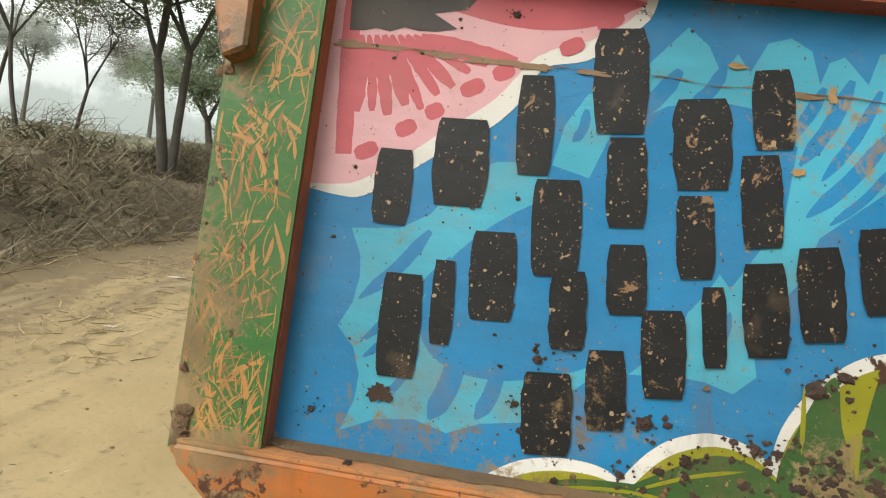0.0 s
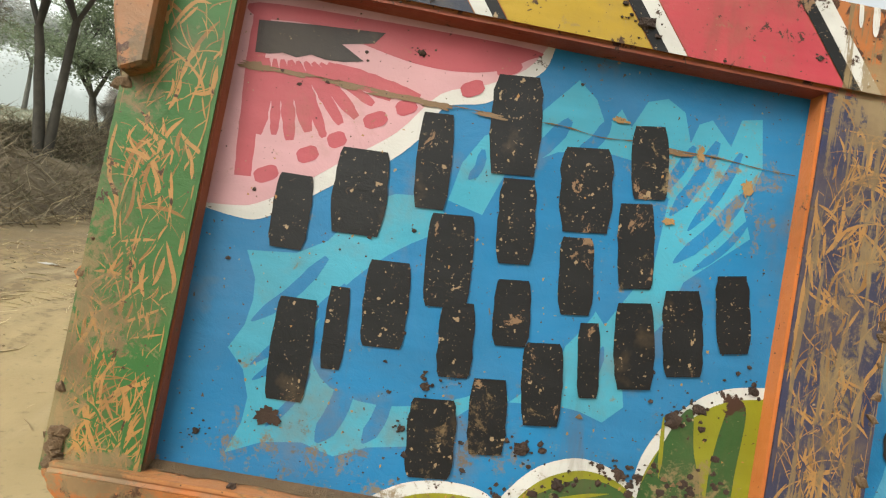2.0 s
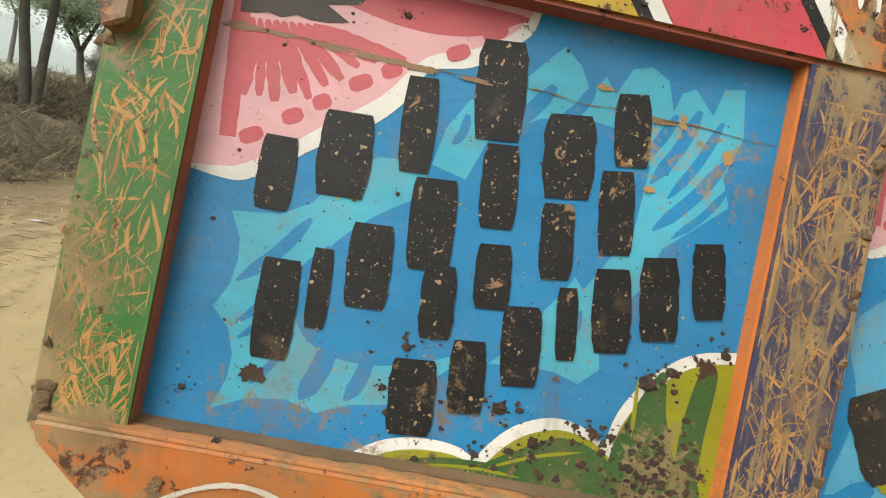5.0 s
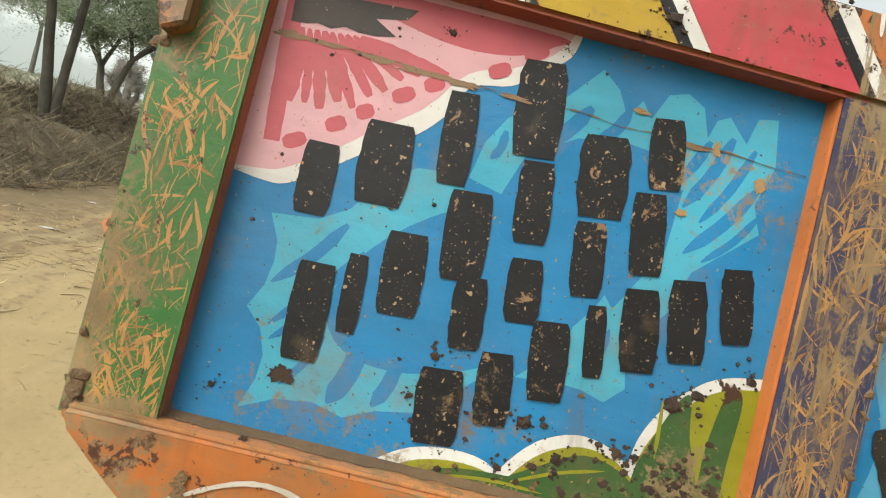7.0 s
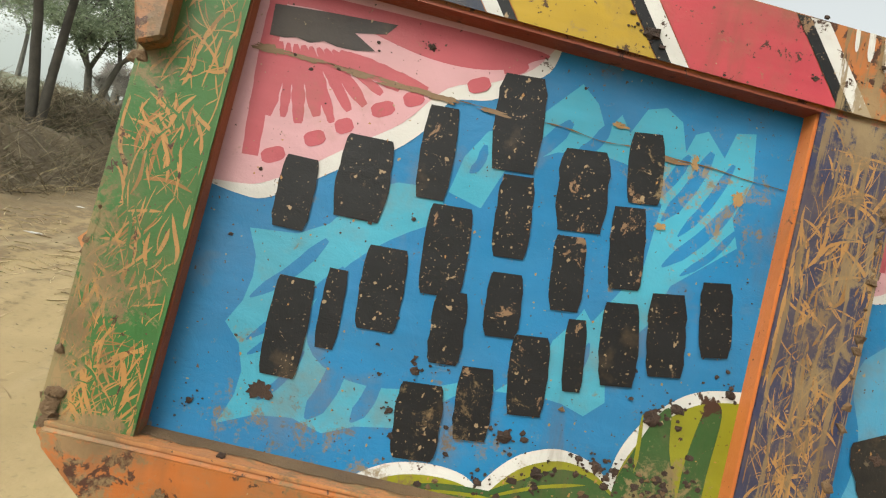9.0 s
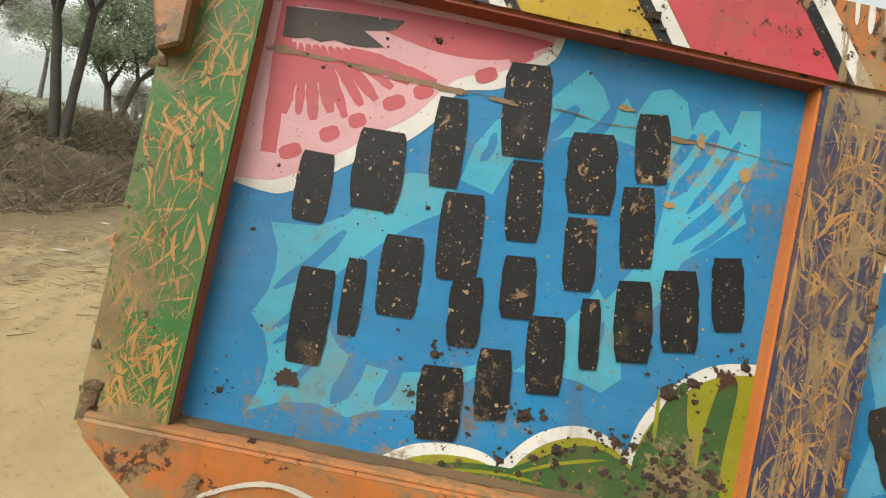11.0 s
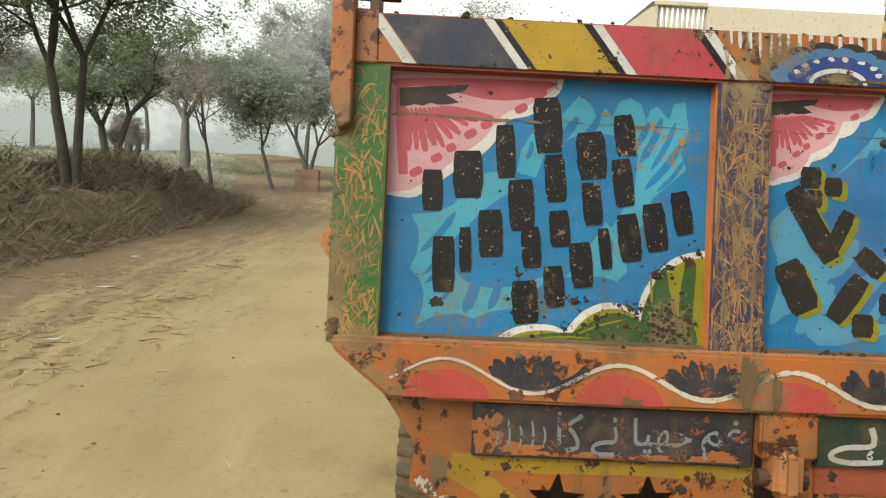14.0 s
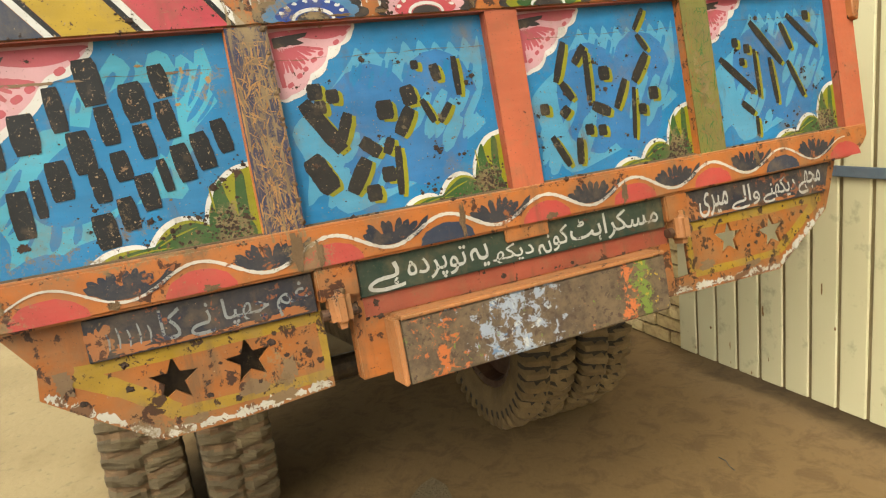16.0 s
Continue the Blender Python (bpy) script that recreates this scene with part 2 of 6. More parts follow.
REVEAL_RED = paint("brown_red_reveal", rgb(204, 116, 78), 0.06, 0.2, rgb(104, 56, 40))
REVEAL = paint("clean_orange_reveal", rgb(240, 142, 74), 0.06, 0.08, rgb(104, 56, 40))
GRIMY = paint("grimy_orange_enamel", rgb(186, 108, 40), 0.45, 0.5, rgb(74, 46, 30))
CORAL = paint("coral_enamel", rgb(216, 112, 76), 0.16, 0.3, rgb(104, 56, 40))
PEACH = paint("worn_peach_enamel", rgb(222, 148, 92), 0.2, 0.3)
BRICKRED = paint("red_oxide", rgb(186, 92, 66), 0.14, 0.25)
RED = paint("red_enamel", rgb(212, 80, 72), 0.2, 0.3)
PINKRED = paint("pink_red_enamel", rgb(216, 72, 88), 0.24, 0.36)
NAVY = paint("navy_enamel", rgb(50, 62, 86), 0.2, 0.3)
MIDBLUE = paint("mid_blue_enamel", rgb(72, 140, 188), 0.2, 0.4)
DEEPBLUE = paint("royal_blue_enamel", rgb(34, 74, 158), 0.1, 0.2)
BOTTLE = paint("bottle_green_enamel", rgb(40, 66, 52), 0.25, 0.3, rgb(92, 58, 38))
LETTER = paint("brushed_white_letters", rgb(222, 220, 212), 0.3, 0.25, rgb(74, 70, 74))
SPLASH = paint("ochre_splash_mud", rgb(186, 146, 92), 0.05, 0.2)
WAVE_WHITE = paint("chipped_white_brushwork", rgb(236, 226, 212), 0.4, 0.25, rgb(166, 100, 60))
LOTUS = paint("chipped_dark_navy", rgb(42, 47, 62), 0.36, 0.3, rgb(158, 94, 54))
RUBBED = paint("rubbed_primer", rgb(146, 116, 84), 0.2, 0.4, rgb(96, 72, 52))
NAVY_WORN = paint("worn_navy_plate", rgb(38, 42, 58), 0.36, 0.4, rgb(150, 90, 58))
FAINT = paint("faded_white_letters", rgb(158, 162, 164), 0.5, 0.3, rgb(58, 60, 78))
SCRIBBLE = paint("orange_leaf_paint", rgb(204, 150, 84), 0.3, 0.36)
OLIVE = paint("olive_enamel", rgb(140, 136, 66), 0.1, 0.4)
PATCHY = bumper_paint()
FLAKE_WHITE = paint("flaking_white", rgb(226, 220, 206), 0.6, 0.3, rgb(120, 84, 56))
MUDDY = earthy("dry_mud", rgb(84, 60, 44), rgb(52, 36, 27), 30, 0.95, 0.7, 0.004)
MUD_FILM = earthy("caked_mud", rgb(138, 108, 74), rgb(102, 79, 53), 14, 0.95, 0.8, 0.005)
RUSTY_ORANGE = paint("rusted_orange_enamel", rgb(196, 118, 62), 0.55, 0.5, rgb(88, 54, 36))
IRON = paint("rusty_iron", rgb(104, 70, 50), 0.3, 0.3, rgb(56, 38, 30), 0.7)
MUDPOST = paint("mud_filmed_navy_post", rgb(46, 54, 92), 0.3, 0.35, rgb(116, 98, 70))
OCHRE = paint("dull_ochre_strokes", rgb(166, 118, 58), 0.2, 0.3)
CHASSIS = paint("dark_chassis_steel", rgb(66, 56, 48), 0.3, 0.5, rgb(40, 30, 26), 0.8)
DARK_TYRE = earthy("half_cleaned_tyre_rubber", rgb(120, 96, 60), rgb(156, 128, 82), 7, 0.92, 0.3, 0.005)
# Groove shade is put into this colour so the lugs stand out.
GROOVE = earthy("darkened_tread_groove", rgb(74, 62, 44), rgb(56, 47, 34), 9, 0.95, 0.4, 0.006)
TYRE = earthy("mud_coated_tyre_rubber", rgb(94, 80, 55), rgb(126, 107, 72), 5, 0.92, 0.5, 0.007)
DIRT = earthy("sandy_dirt", rgb(194, 172, 126), rgb(172, 150, 106), 0.9, 0.97, 0.3, 0.02, rgb(170, 146, 100))
BANK = earthy("dark_bank_soil", rgb(150, 134, 106), rgb(112, 99, 78), 0.8, 0.97, 0.9, 0.06)
APRON = earthy("trodden_brown_soil", rgb(150, 130, 94), rgb(122, 104, 74), 1.6, 0.97, 0.6, 0.03)
MUDBRICK = earthy("weathered_mud_brick", rgb(178, 146, 122), rgb(150, 122, 100), 2.0, 0.95, 0.6, 0.03)
STRAW = leafy("dry_straw", rgb(232, 212, 166), rgb(178, 152, 110), 0.8, 0.15)


def ground_tones():
    """Trodden brown verge, grass paled for haze beyond the bank, and brown soil darkened for shade under the trolley,
    each with a ragged rim.
    """
    n, l = DIRT.node_tree.nodes, DIRT.node_tree.links
    co = n.new("ShaderNodeTexCoord").outputs["Object"]
    sep = n.new("ShaderNodeSeparateXYZ")
    l.new(co, sep.inputs[0])
    base = n["Principled BSDF"].inputs["Base Color"]

    def maths(op, a, b):
        k = n.new("ShaderNodeMath")
        k.operation = op
        for v, sock in ((a, k.inputs[0]), (b, k.inputs[1])):
            if isinstance(v, (int, float)):
                sock.default_value = v
            else:
                l.new(v, sock)
        return k.outputs[0]

    def lay(fac, colour):
        l.new(mix(n, l, fac, base.links[0].from_socket, colour), base)

    drawn = n.new("ShaderNodeMapping")
    drawn.inputs["Scale"].default_value = (2.6, 0.5, 1.0)
    drawn.inputs["Rotation"].default_value = (0, 0, radians(-6))
    l.new(co, drawn.inputs["Vector"])
    track = noise_node(n, l, drawn.outputs[0], 1.0, 6, 0.62, 0.3)
    crumbly = noise_node(n, l, co, 7.0, 6, 0.7, 0.5)
    # brown verge: grows from the middle of the track towards the bank, in strips along the way of travel
    verge = maths("ADD", ramp(n, l, sep.outputs["X"], -0.6, -4.6), maths("MULTIPLY", maths("SUBTRACT", track, 0.5), 2.4))
    lay(maths("MULTIPLY", ramp(n, l, verge, 0.3, 1.0), 0.75), rgb(142, 120, 84))
    lay(maths("MULTIPLY", ramp(n, l, maths("ADD", maths("MULTIPLY", verge, 0.35), crumbly), 0.72, 0.82), 0.55), rgb(104, 86, 60))
    lay(maths("MULTIPLY", ramp(n, l, track, 0.56, 0.72), 0.5), rgb(222, 202, 156))
    # grass on the field, its colour paled and greyed to imitate haze
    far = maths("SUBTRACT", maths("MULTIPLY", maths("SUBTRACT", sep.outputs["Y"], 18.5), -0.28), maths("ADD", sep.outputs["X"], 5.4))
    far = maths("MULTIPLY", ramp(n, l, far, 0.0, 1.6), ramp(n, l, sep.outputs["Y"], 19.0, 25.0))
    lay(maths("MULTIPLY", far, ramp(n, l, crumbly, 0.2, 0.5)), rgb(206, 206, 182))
    # browner yard soil, darkened further to paint in the trolley's shade
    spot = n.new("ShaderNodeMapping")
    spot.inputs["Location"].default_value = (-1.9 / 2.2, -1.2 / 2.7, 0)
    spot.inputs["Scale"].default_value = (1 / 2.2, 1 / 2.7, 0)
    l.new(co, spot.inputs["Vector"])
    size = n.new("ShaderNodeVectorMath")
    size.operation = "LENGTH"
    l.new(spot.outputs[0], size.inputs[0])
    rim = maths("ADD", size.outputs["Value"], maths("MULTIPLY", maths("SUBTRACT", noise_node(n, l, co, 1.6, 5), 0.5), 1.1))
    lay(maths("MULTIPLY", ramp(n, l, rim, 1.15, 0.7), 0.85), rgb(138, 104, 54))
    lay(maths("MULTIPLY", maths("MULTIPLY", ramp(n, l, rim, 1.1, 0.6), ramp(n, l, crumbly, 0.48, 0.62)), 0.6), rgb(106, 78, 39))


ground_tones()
TWIG = leafy("dry_brown_twigs", rgb(190, 174, 142), rgb(112, 101, 81), 0.9, 0.1)
SCRUB = leafy("dull_dry_scrub", rgb(140, 136, 104), rgb(92, 90, 68), 0.9, 0.2)
GRASS = leafy("haze_paled_winter_grass", rgb(212, 214, 190), rgb(184, 188, 162), 0.9, 0.2)
# Tree colours are lightened to put haze into them, farther trees the most.
BARK = earthy("dark_bark", rgb(112, 106, 95), rgb(80, 76, 68), 3, 0.95, 0.8, 0.03)
MIDBARK = earthy("grey_brown_bark", rgb(116, 112, 102), rgb(92, 88, 80), 3, 0.95, 0.7, 0.03)
PALE_BARK = earthy("haze_paled_bark", rgb(150, 148, 140), rgb(126, 124, 118), 3, 0.95, 0.6, 0.03)
FOLIAGE = leafy("haze_lifted_acacia_leaves", rgb(190, 208, 166), rgb(134, 154, 116), 0.7, 0.55)
HAZE_FOLIAGE = leafy("haze_whitened_leaves", rgb(252, 255, 250), rgb(232, 238, 230), 0.8, 0.5)
FAR_FOLIAGE = leafy("haze_greyed_leaves", rgb(226, 236, 220), rgb(192, 204, 186), 0.8, 0.5)
MID_FOLIAGE = leafy("haze_paled_drooping_leaves", rgb(196, 212, 176), rgb(146, 162, 130), 0.75, 0.5)
TWIGLET = leafy("grey_winter_twigs", rgb(206, 200, 190), rgb(172, 166, 158), 0.9, 0.2)
CREAM = earthy("cream_sheet_paint", rgb(252, 244, 202), rgb(246, 234, 186), 0.3, 0.5, 0.05, 0.003)
JOINT = earthy("shaded_sheet_joint", rgb(196, 178, 130), rgb(160, 140, 98), 5, 0.9, 0.4, 0.004)
PLASTER = earthy("cream_lime_plaster", rgb(252, 244, 220), rgb(244, 234, 206), 0.8, 0.9, 0.3, 0.01)
MORTAR = earthy("brick_mortar", rgb(150, 128, 96), rgb(120, 100, 76), 6, 0.95, 0.5, 0.01)
BLUEGREY = paint("blue_grey_angle_iron", rgb(120, 136, 150), 0.1, 0.2)


def brick_material():
    m, n, l, b = base_mat("yellow_clay_brick", 0.9)
    info = n.new("ShaderNodeObjectInfo").outputs["Random"]
    co = n.new("ShaderNodeTexCoord").outputs["Object"]
    c = mix(n, l, info, rgb(284, 256, 190), rgb(258, 226, 160))
    c = mix(n, l, ramp(n, l, noise_node(n, l, co, 30, 5), 0.45, 0.75), c, rgb(212, 178, 124))
    l.new(c, b.inputs["Base Color"])
    bump(n, l, b, noise_node(n, l, co, 60, 4), 0.5, 0.01)
    return m


BRICK = brick_material()


# ---- mesh helpers ----
def mesh_of(name, bm, material):
    me = bpy.data.meshes.new(name)
    bm.normal_update()
    bm.to_mesh(me)
    bm.free()
    me.materials.append(material)
    return me


def part(name, bm, material, parent, label=""):
    ob = new(name, mesh_of(name, bm, material))
    ob.parent = parent
    return tagged(ob, label)


def thing(name, bm, material, label, category, group="", kind=""):
    return tagged(new(name, mesh_of(name, bm, material)), label, category, group, kind)


def holder(name, m, label, category, group="", kind=""):
    ob = new(name)
    ob.matrix_world = m
    ob.empty_display_size = 0.2
    return tagged(ob, label, category, group, kind)


def soup(name, verts, faces, material, smooth=False):
    me = bpy.data.meshes.new(name)
    me.from_pydata([tuple(v) for v in verts], [], [tuple(f) for f in faces])
    me.materials.append(material)
    if smooth:
        me.polygons.foreach_set("use_smooth", [True] * len(me.polygons))
    return me


def box(bm, x0, x1, y0, y1, z0, z1, bevel=0.0):
    r = bmesh.ops.create_cube(bm, size=1.0)
    m = Matrix.LocRotScale(((x0 + x1) / 2, (y0 + y1) / 2, (z0 + z1) / 2), None, (x1 - x0, y1 - y0, z1 - z0))
    bmesh.ops.transform(bm, matrix=m, verts=r["verts"])
    if bevel:
        es = list({e for v in r["verts"] for e in v.link_edges})
        bmesh.ops.bevel(bm, geom=es, offset=bevel, segments=2, affect="EDGES")
    return bm


def boxed(*a, **k):
    return box(bmesh.new(), *a, **k)


def tube(bm, a, b, r0, r1, sides=8, caps=True):
    a, b = Vector(a), Vector(b)
    q = (b - a).to_track_quat("Z", "Y")
    rings = []
    for p, r in ((a, r0), (b, r1)):
        rings.append([bm.verts.new(p + q @ Vector((r * math.cos(2 * math.pi * i / sides), r * math.sin(2 * math.pi * i / sides), 0))) for i in range(sides)])
    for i in range(sides):
        bm.faces.new((rings[0][i], rings[0][(i + 1) % sides], rings[1][(i + 1) % sides], rings[1][i]))
    if caps:
        bm.faces.new(rings[0][::-1])
        bm.faces.new(rings[1])
    return bm


def slab(bm, pts, y0, y1):
    """A plate: the outline (x, z) from the front at y0 to the back at y1."""
    f = [bm.verts.new((x, y0, z)) for x, z in pts]
    k = [bm.verts.new((x, y1, z)) for x, z in pts]
    bm.faces.new(f), bm.faces.new(k[::-1])
    for i in range(len(pts)):
        j = (i + 1) % len(pts)
        bm.faces.new((f[j], f[i], k[i], k[j]))
    bmesh.ops.recalc_face_normals(bm, faces=bm.faces[:])
    return bm


def film(bm, pts, y):
    """A coat of paint: the outline (x, z) at depth y, facing the viewer."""
    f = bm.faces.new([bm.verts.new((x, y, z)) for x, z in pts])
    f.normal_update()
    if f.normal.y > 0:
        f.normal_flip()
    bmesh.ops.triangulate(bm, faces=[f])
    return bm


def curve(pts, steps=6, closed=False):
    """A smooth line through the points."""
    n, out = len(pts), []
    get = (lambda i: pts[i % n]) if closed else (lambda i: pts[min(max(i, 0), n - 1)])
    for i in range(n if closed else n - 1):
        p = [Vector(get(i + k)) for k in (-1, 0, 1, 2)]
        for s in range(steps):
            t = s / steps
            out.append(0.5 * (2 * p[1] + (p[2] - p[0]) * t + (2 * p[0] - 5 * p[1] + 4 * p[2] - p[3]) * t * t + (3 * p[1] - p[0] - 3 * p[2] + p[3]) * t ** 3))
    if not closed:
        out.append(Vector(pts[-1]))
    return out


def stroke(bm, pts, width, y, taper=(0.35, 0.35), steps=6, closed=False, rag=0.0):
    """One stroke of the brush along (x, z) points."""
    line = curve(pts, steps, closed)
    n = len(line)
    rows = []
    for i, p in enumerate(line):
        a, b = (line[i - 1], line[(i + 1) % n]) if closed else (line[max(i - 1, 0)], line[min(i + 1, n - 1)])
        d = (b - a).normalized() if (b - a).length > 1e-9 else Vector((1, 0))
        t = i / max(1, n - 1)
        w = width / 2
        if not closed:
            w *= min(1, taper[0] + (1 - taper[0]) * t * 4, taper[1] + (1 - taper[1]) * (1 - t) * 4)
        w *= 1 + rag * random.uniform(-1, 1)
        s = Vector((-d.y, d.x)) * w
        rows.append([bm.verts.new((q.x, y, q.y)) for q in (p + s, p - s)])
    for i in range(n if closed else n - 1):
        a, b = rows[i], rows[(i + 1) % n]
        f = bm.faces.new((a[0], b[0], b[1], a[1]))
        f.normal_update()
        if f.normal.y > 0:
            f.normal_flip()
    return bm


def blob(bm, x, y, z, r, flat=0.5, detail=2):
    """A lump of caked mud on the face of the trolley."""
    r *= 0.8
    res = bmesh.ops.create_icosphere(bm, subdivisions=detail, radius=1.0)
    off = Vector((random.random() * 50, random.random() * 50, 0))
    for v in res["verts"]:
        k = 1 + 0.8 * noise.noise(v.co * 1.9 + off) + 0.55 * noise.noise(v.co * 5.0 + off)
        v.co = Vector((x + v.co.x * r * k * 1.2, y + v.co.y * r * k * flat, z + v.co.z * r * k))
    return bm


def crumbs(bm, x, y, z, r, n=14):
    """A splash of crumbled mud: a small core with bits thrown round it."""
    blob(bm, x, y, z, r * 0.62, 0.5, 2)
    for _ in range(n):
        d = random.gauss(0, 1) * r, random.gauss(0, 0.8) * r
        blob(bm, x + d[0], y, z + d[1], r * random.choice((0.1, 0.14, 0.2, 0.3)), 0.6, 1)
    return bm


def ellipse(cx, cz, rx, rz, n=16, a0=0, a1=360, wobble=0.0):
    out = []
    for i in range(n):
        a = radians(a0 + (a1 - a0) * i / (n if abs(a1 - a0) >= 360 else n - 1))
        k = 1 + wobble * random.uniform(-1, 1)
        out.append((cx + rx * k * math.cos(a), cz + rz * k * math.sin(a)))
    return out


# ---- lettering ----
# First code of each letter's shapes (alone, last, first, middle) and whether it joins what follows.
SHAPES = {"م": (0xFEE1, 1), "ج": (0xFE9D, 1), "ھ": (0xFBAA, 1), "ے": (0xFBAE, 0), "د": (0xFEA9, 0), "ی": (0xFBFC, 1), "ک": (0xFB8E, 1),
          "ن": (0xFEE5, 1), "و": (0xFEED, 0), "ا": (0xFE8D, 0), "ل": (0xFEDD, 1), "ر": (0xFEAD, 0), "س": (0xFEB1, 1), "ہ": (0xFBA6, 1),
          "ٹ": (0xFB66, 1), "ت": (0xFE95, 1), "پ": (0xFB56, 1), "غ": (0xFECD, 1), "چ": (0xFB7A, 1)}


def joined(text):
    out = []
    for i, ch in enumerate(text):
        if ch not in SHAPES:
            out.append(ch)
            continue
        code, joins = SHAPES[ch]
        before = i > 0 and text[i - 1] in SHAPES and SHAPES[text[i - 1]][1]
        after = joins and i + 1 < len(text) and text[i + 1] in SHAPES
        out.append(chr(code + (1 if before and not after else 2 if after and not before else 3 if before and after else 0)))
    return "".join(reversed(out))


def lettering(words, y, material, parent, label="white brush-painted Urdu word"):
    """Each word (text, x0, x1, z0, z1) is a coat of paint of its own, with the slightly shaky outline of a brush."""
    for text, x0, x1, z0, z1 in words:
        c = bpy.data.curves.new("word", "FONT")
        c.body, c.offset, c.resolution_u = joined(text), 0.008, 4
        tmp = new("word", c)
        bpy.context.view_layer.update()
        got = tmp.evaluated_get(bpy.context.evaluated_depsgraph_get()).to_mesh()
        vs = np.array([v.co[:] for v in got.vertices])
        lo, hi = vs.min(0), vs.max(0)
        verts = []
        for v in vs:
            x, z = x0 + (v[0] - lo[0]) / (hi[0] - lo[0]) * (x1 - x0), z0 + (v[1] - lo[1]) / (hi[1] - lo[1]) * (z1 - z0)
            shake = Vector((x * 140, z * 140, 0))
            verts.append((x + 0.0012 * noise.noise(shake), y, z + 0.0012 * noise.noise(shake + Vector((7, 3, 0)))))
        me = soup("word", verts, [tuple(p.vertices) for p in got.polygons], material)
        bpy.data.objects.remove(tmp)
        ob = new("word", me)
        ob.parent = parent
        tagged(ob, label)


# ---- ground ----
def smooth(a, b, v):
    t = min(1.0, max(0.0, (v - a) / (b - a)))
    return t * t * (3 - 2 * t)


def road_edge(y):
    return -4.75 - 0.28 * max(0.0, min(y, 40.0) - 18.5) + 0.16 * math.sin(y * 0.6)


def height(x, y):
    out = road_edge(y) - x
    near = smooth(22.5, 18.0, y) * smooth(-30, -12, y)
    far = smooth(33.0, 44.0, y)
    bank = smooth(0.1, 2.6, out) * (0.55 + 0.35 * noise.noise(Vector((x * 0.5, y * 0.4, 3.1)))) * near
    field = smooth(2.5, 8.0, out) * (0.35 * near + 0.5 * far) + smooth(1.5, 5.0, out) * smooth(21, 27, y) * (0.3 + 0.45 * noise.noise(Vector((x * 0.22, y * 0.22, 4.4))))
    lump = 0.035 * noise.noise(Vector((x * 1.3, y * 1.3, 0))) + 0.012 * noise.noise(Vector((x * 5, y * 5, 7)))
    lump += 0.02 * max(0.0, noise.noise(Vector((x * 2.6, y * 1.7, 11))) - 0.15) - 0.03 * max(0.0, noise.noise(Vector((x * 3.7, y * 2.9, 17))) - 0.3)
    rut = -0.03 * math.exp(-((x + 1.2 + 0.05 * y) / 0.16) ** 2) - 0.03 * math.exp(-((x + 2.8 + 0.05 * y) / 0.16) ** 2)
    flat = 1 - 0.75 * math.exp(-((x - 1.1) / 1.6) ** 2 - ((y - 0.5) / 3.0) ** 2)
    return bank + field + lump * flat + rut * smooth(60, 20, y)


def graded(limits):
    vals = []
    for a, b, step in limits:
        vals += list(np.arange(a, b, step))
    return vals + [limits[-1][1]]


def ground():
    xs = graded([(-600, -60, 60), (-60, -20, 2.5), (-20, -9, 0.5), (-9, 4, 0.16), (4, 20, 1.0), (20, 600, 58)])
    ys = graded([(-600, -20, 58), (-20, -2, 1.5), (-2, 12, 0.16), (12, 30, 0.4), (30, 60, 2), (60, 600, 60)])
    verts = [(x, y, height(x, y) if abs(x) < 80 and -60 < y < 90 else (1.2 if x < -15 else 0.0)) for y in ys for x in xs]
    w = len(xs)
    faces = [(j * w + i, j * w + i + 1, (j + 1) * w + i + 1, (j + 1) * w + i) for j in range(len(ys) - 1) for i in range(w - 1)]
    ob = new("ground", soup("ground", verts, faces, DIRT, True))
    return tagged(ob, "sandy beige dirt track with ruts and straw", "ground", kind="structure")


ground()


def scatter(name, count, place, size, material, label, category, thick=0.14, bend=0.35, rise=0.8):
    """Many loose stalks: three-sided bent blades at the places that place() gives."""
    verts, faces = [], []
    for _ in range(count):
        x, y, z = place()
        ln = random.uniform(*size)
        a = random.uniform(0, 2 * math.pi)
        up = random.uniform(0.0, 1.0) * rise
        d = Vector((math.cos(a), math.sin(a), up)).normalized()
        s = d.cross(Vector((0.3, 0.2, 1))).normalized() * ln * thick * 0.12
        u = d.cross(s).normalized() * s.length
        mid = Vector((x, y, z)) + d * ln * 0.55
        end = mid + (d + Vector((random.uniform(-1, 1), random.uniform(-1, 1), random.uniform(-1, 0.6))) * bend).normalized() * ln * 0.45
        k = len(verts)
        p = Vector((x, y, z))
        verts += [p + s, p - s, p + u * 1.6, mid + s * 0.8, mid - s * 0.8, mid + u * 1.3, end]
        faces += [(k, k + 1, k + 4, k + 3), (k + 1, k + 2, k + 5, k + 4), (k + 2, k, k + 3, k + 5), (k + 3, k + 4, k + 6), (k + 4, k + 5, k + 6), (k + 5, k + 3, k + 6)]
    ob = new(name, soup(name, verts, faces, material))
    return tagged(ob, label, category, kind="stuff")


def on_bank(x0=0.3, x1=4.5, y0=1.0, y1=23.0, lift=0.25, crest=0.75):
    def place():
        y = random.uniform(y0, y1)
        o = random.uniform(x0, x1)
        x = road_edge(y) - o
        tall = crest * smooth(x0 - 0.2, 2.0, o) * (0.55 + 0.6 * noise.noise(Vector((x * 0.45, y * 0.45, 9)))) * smooth(23.5, 16, y)
        return x, y, height(x, y) + random.uniform(0, max(0.02, tall)) * (0.4 + lift)
    return place


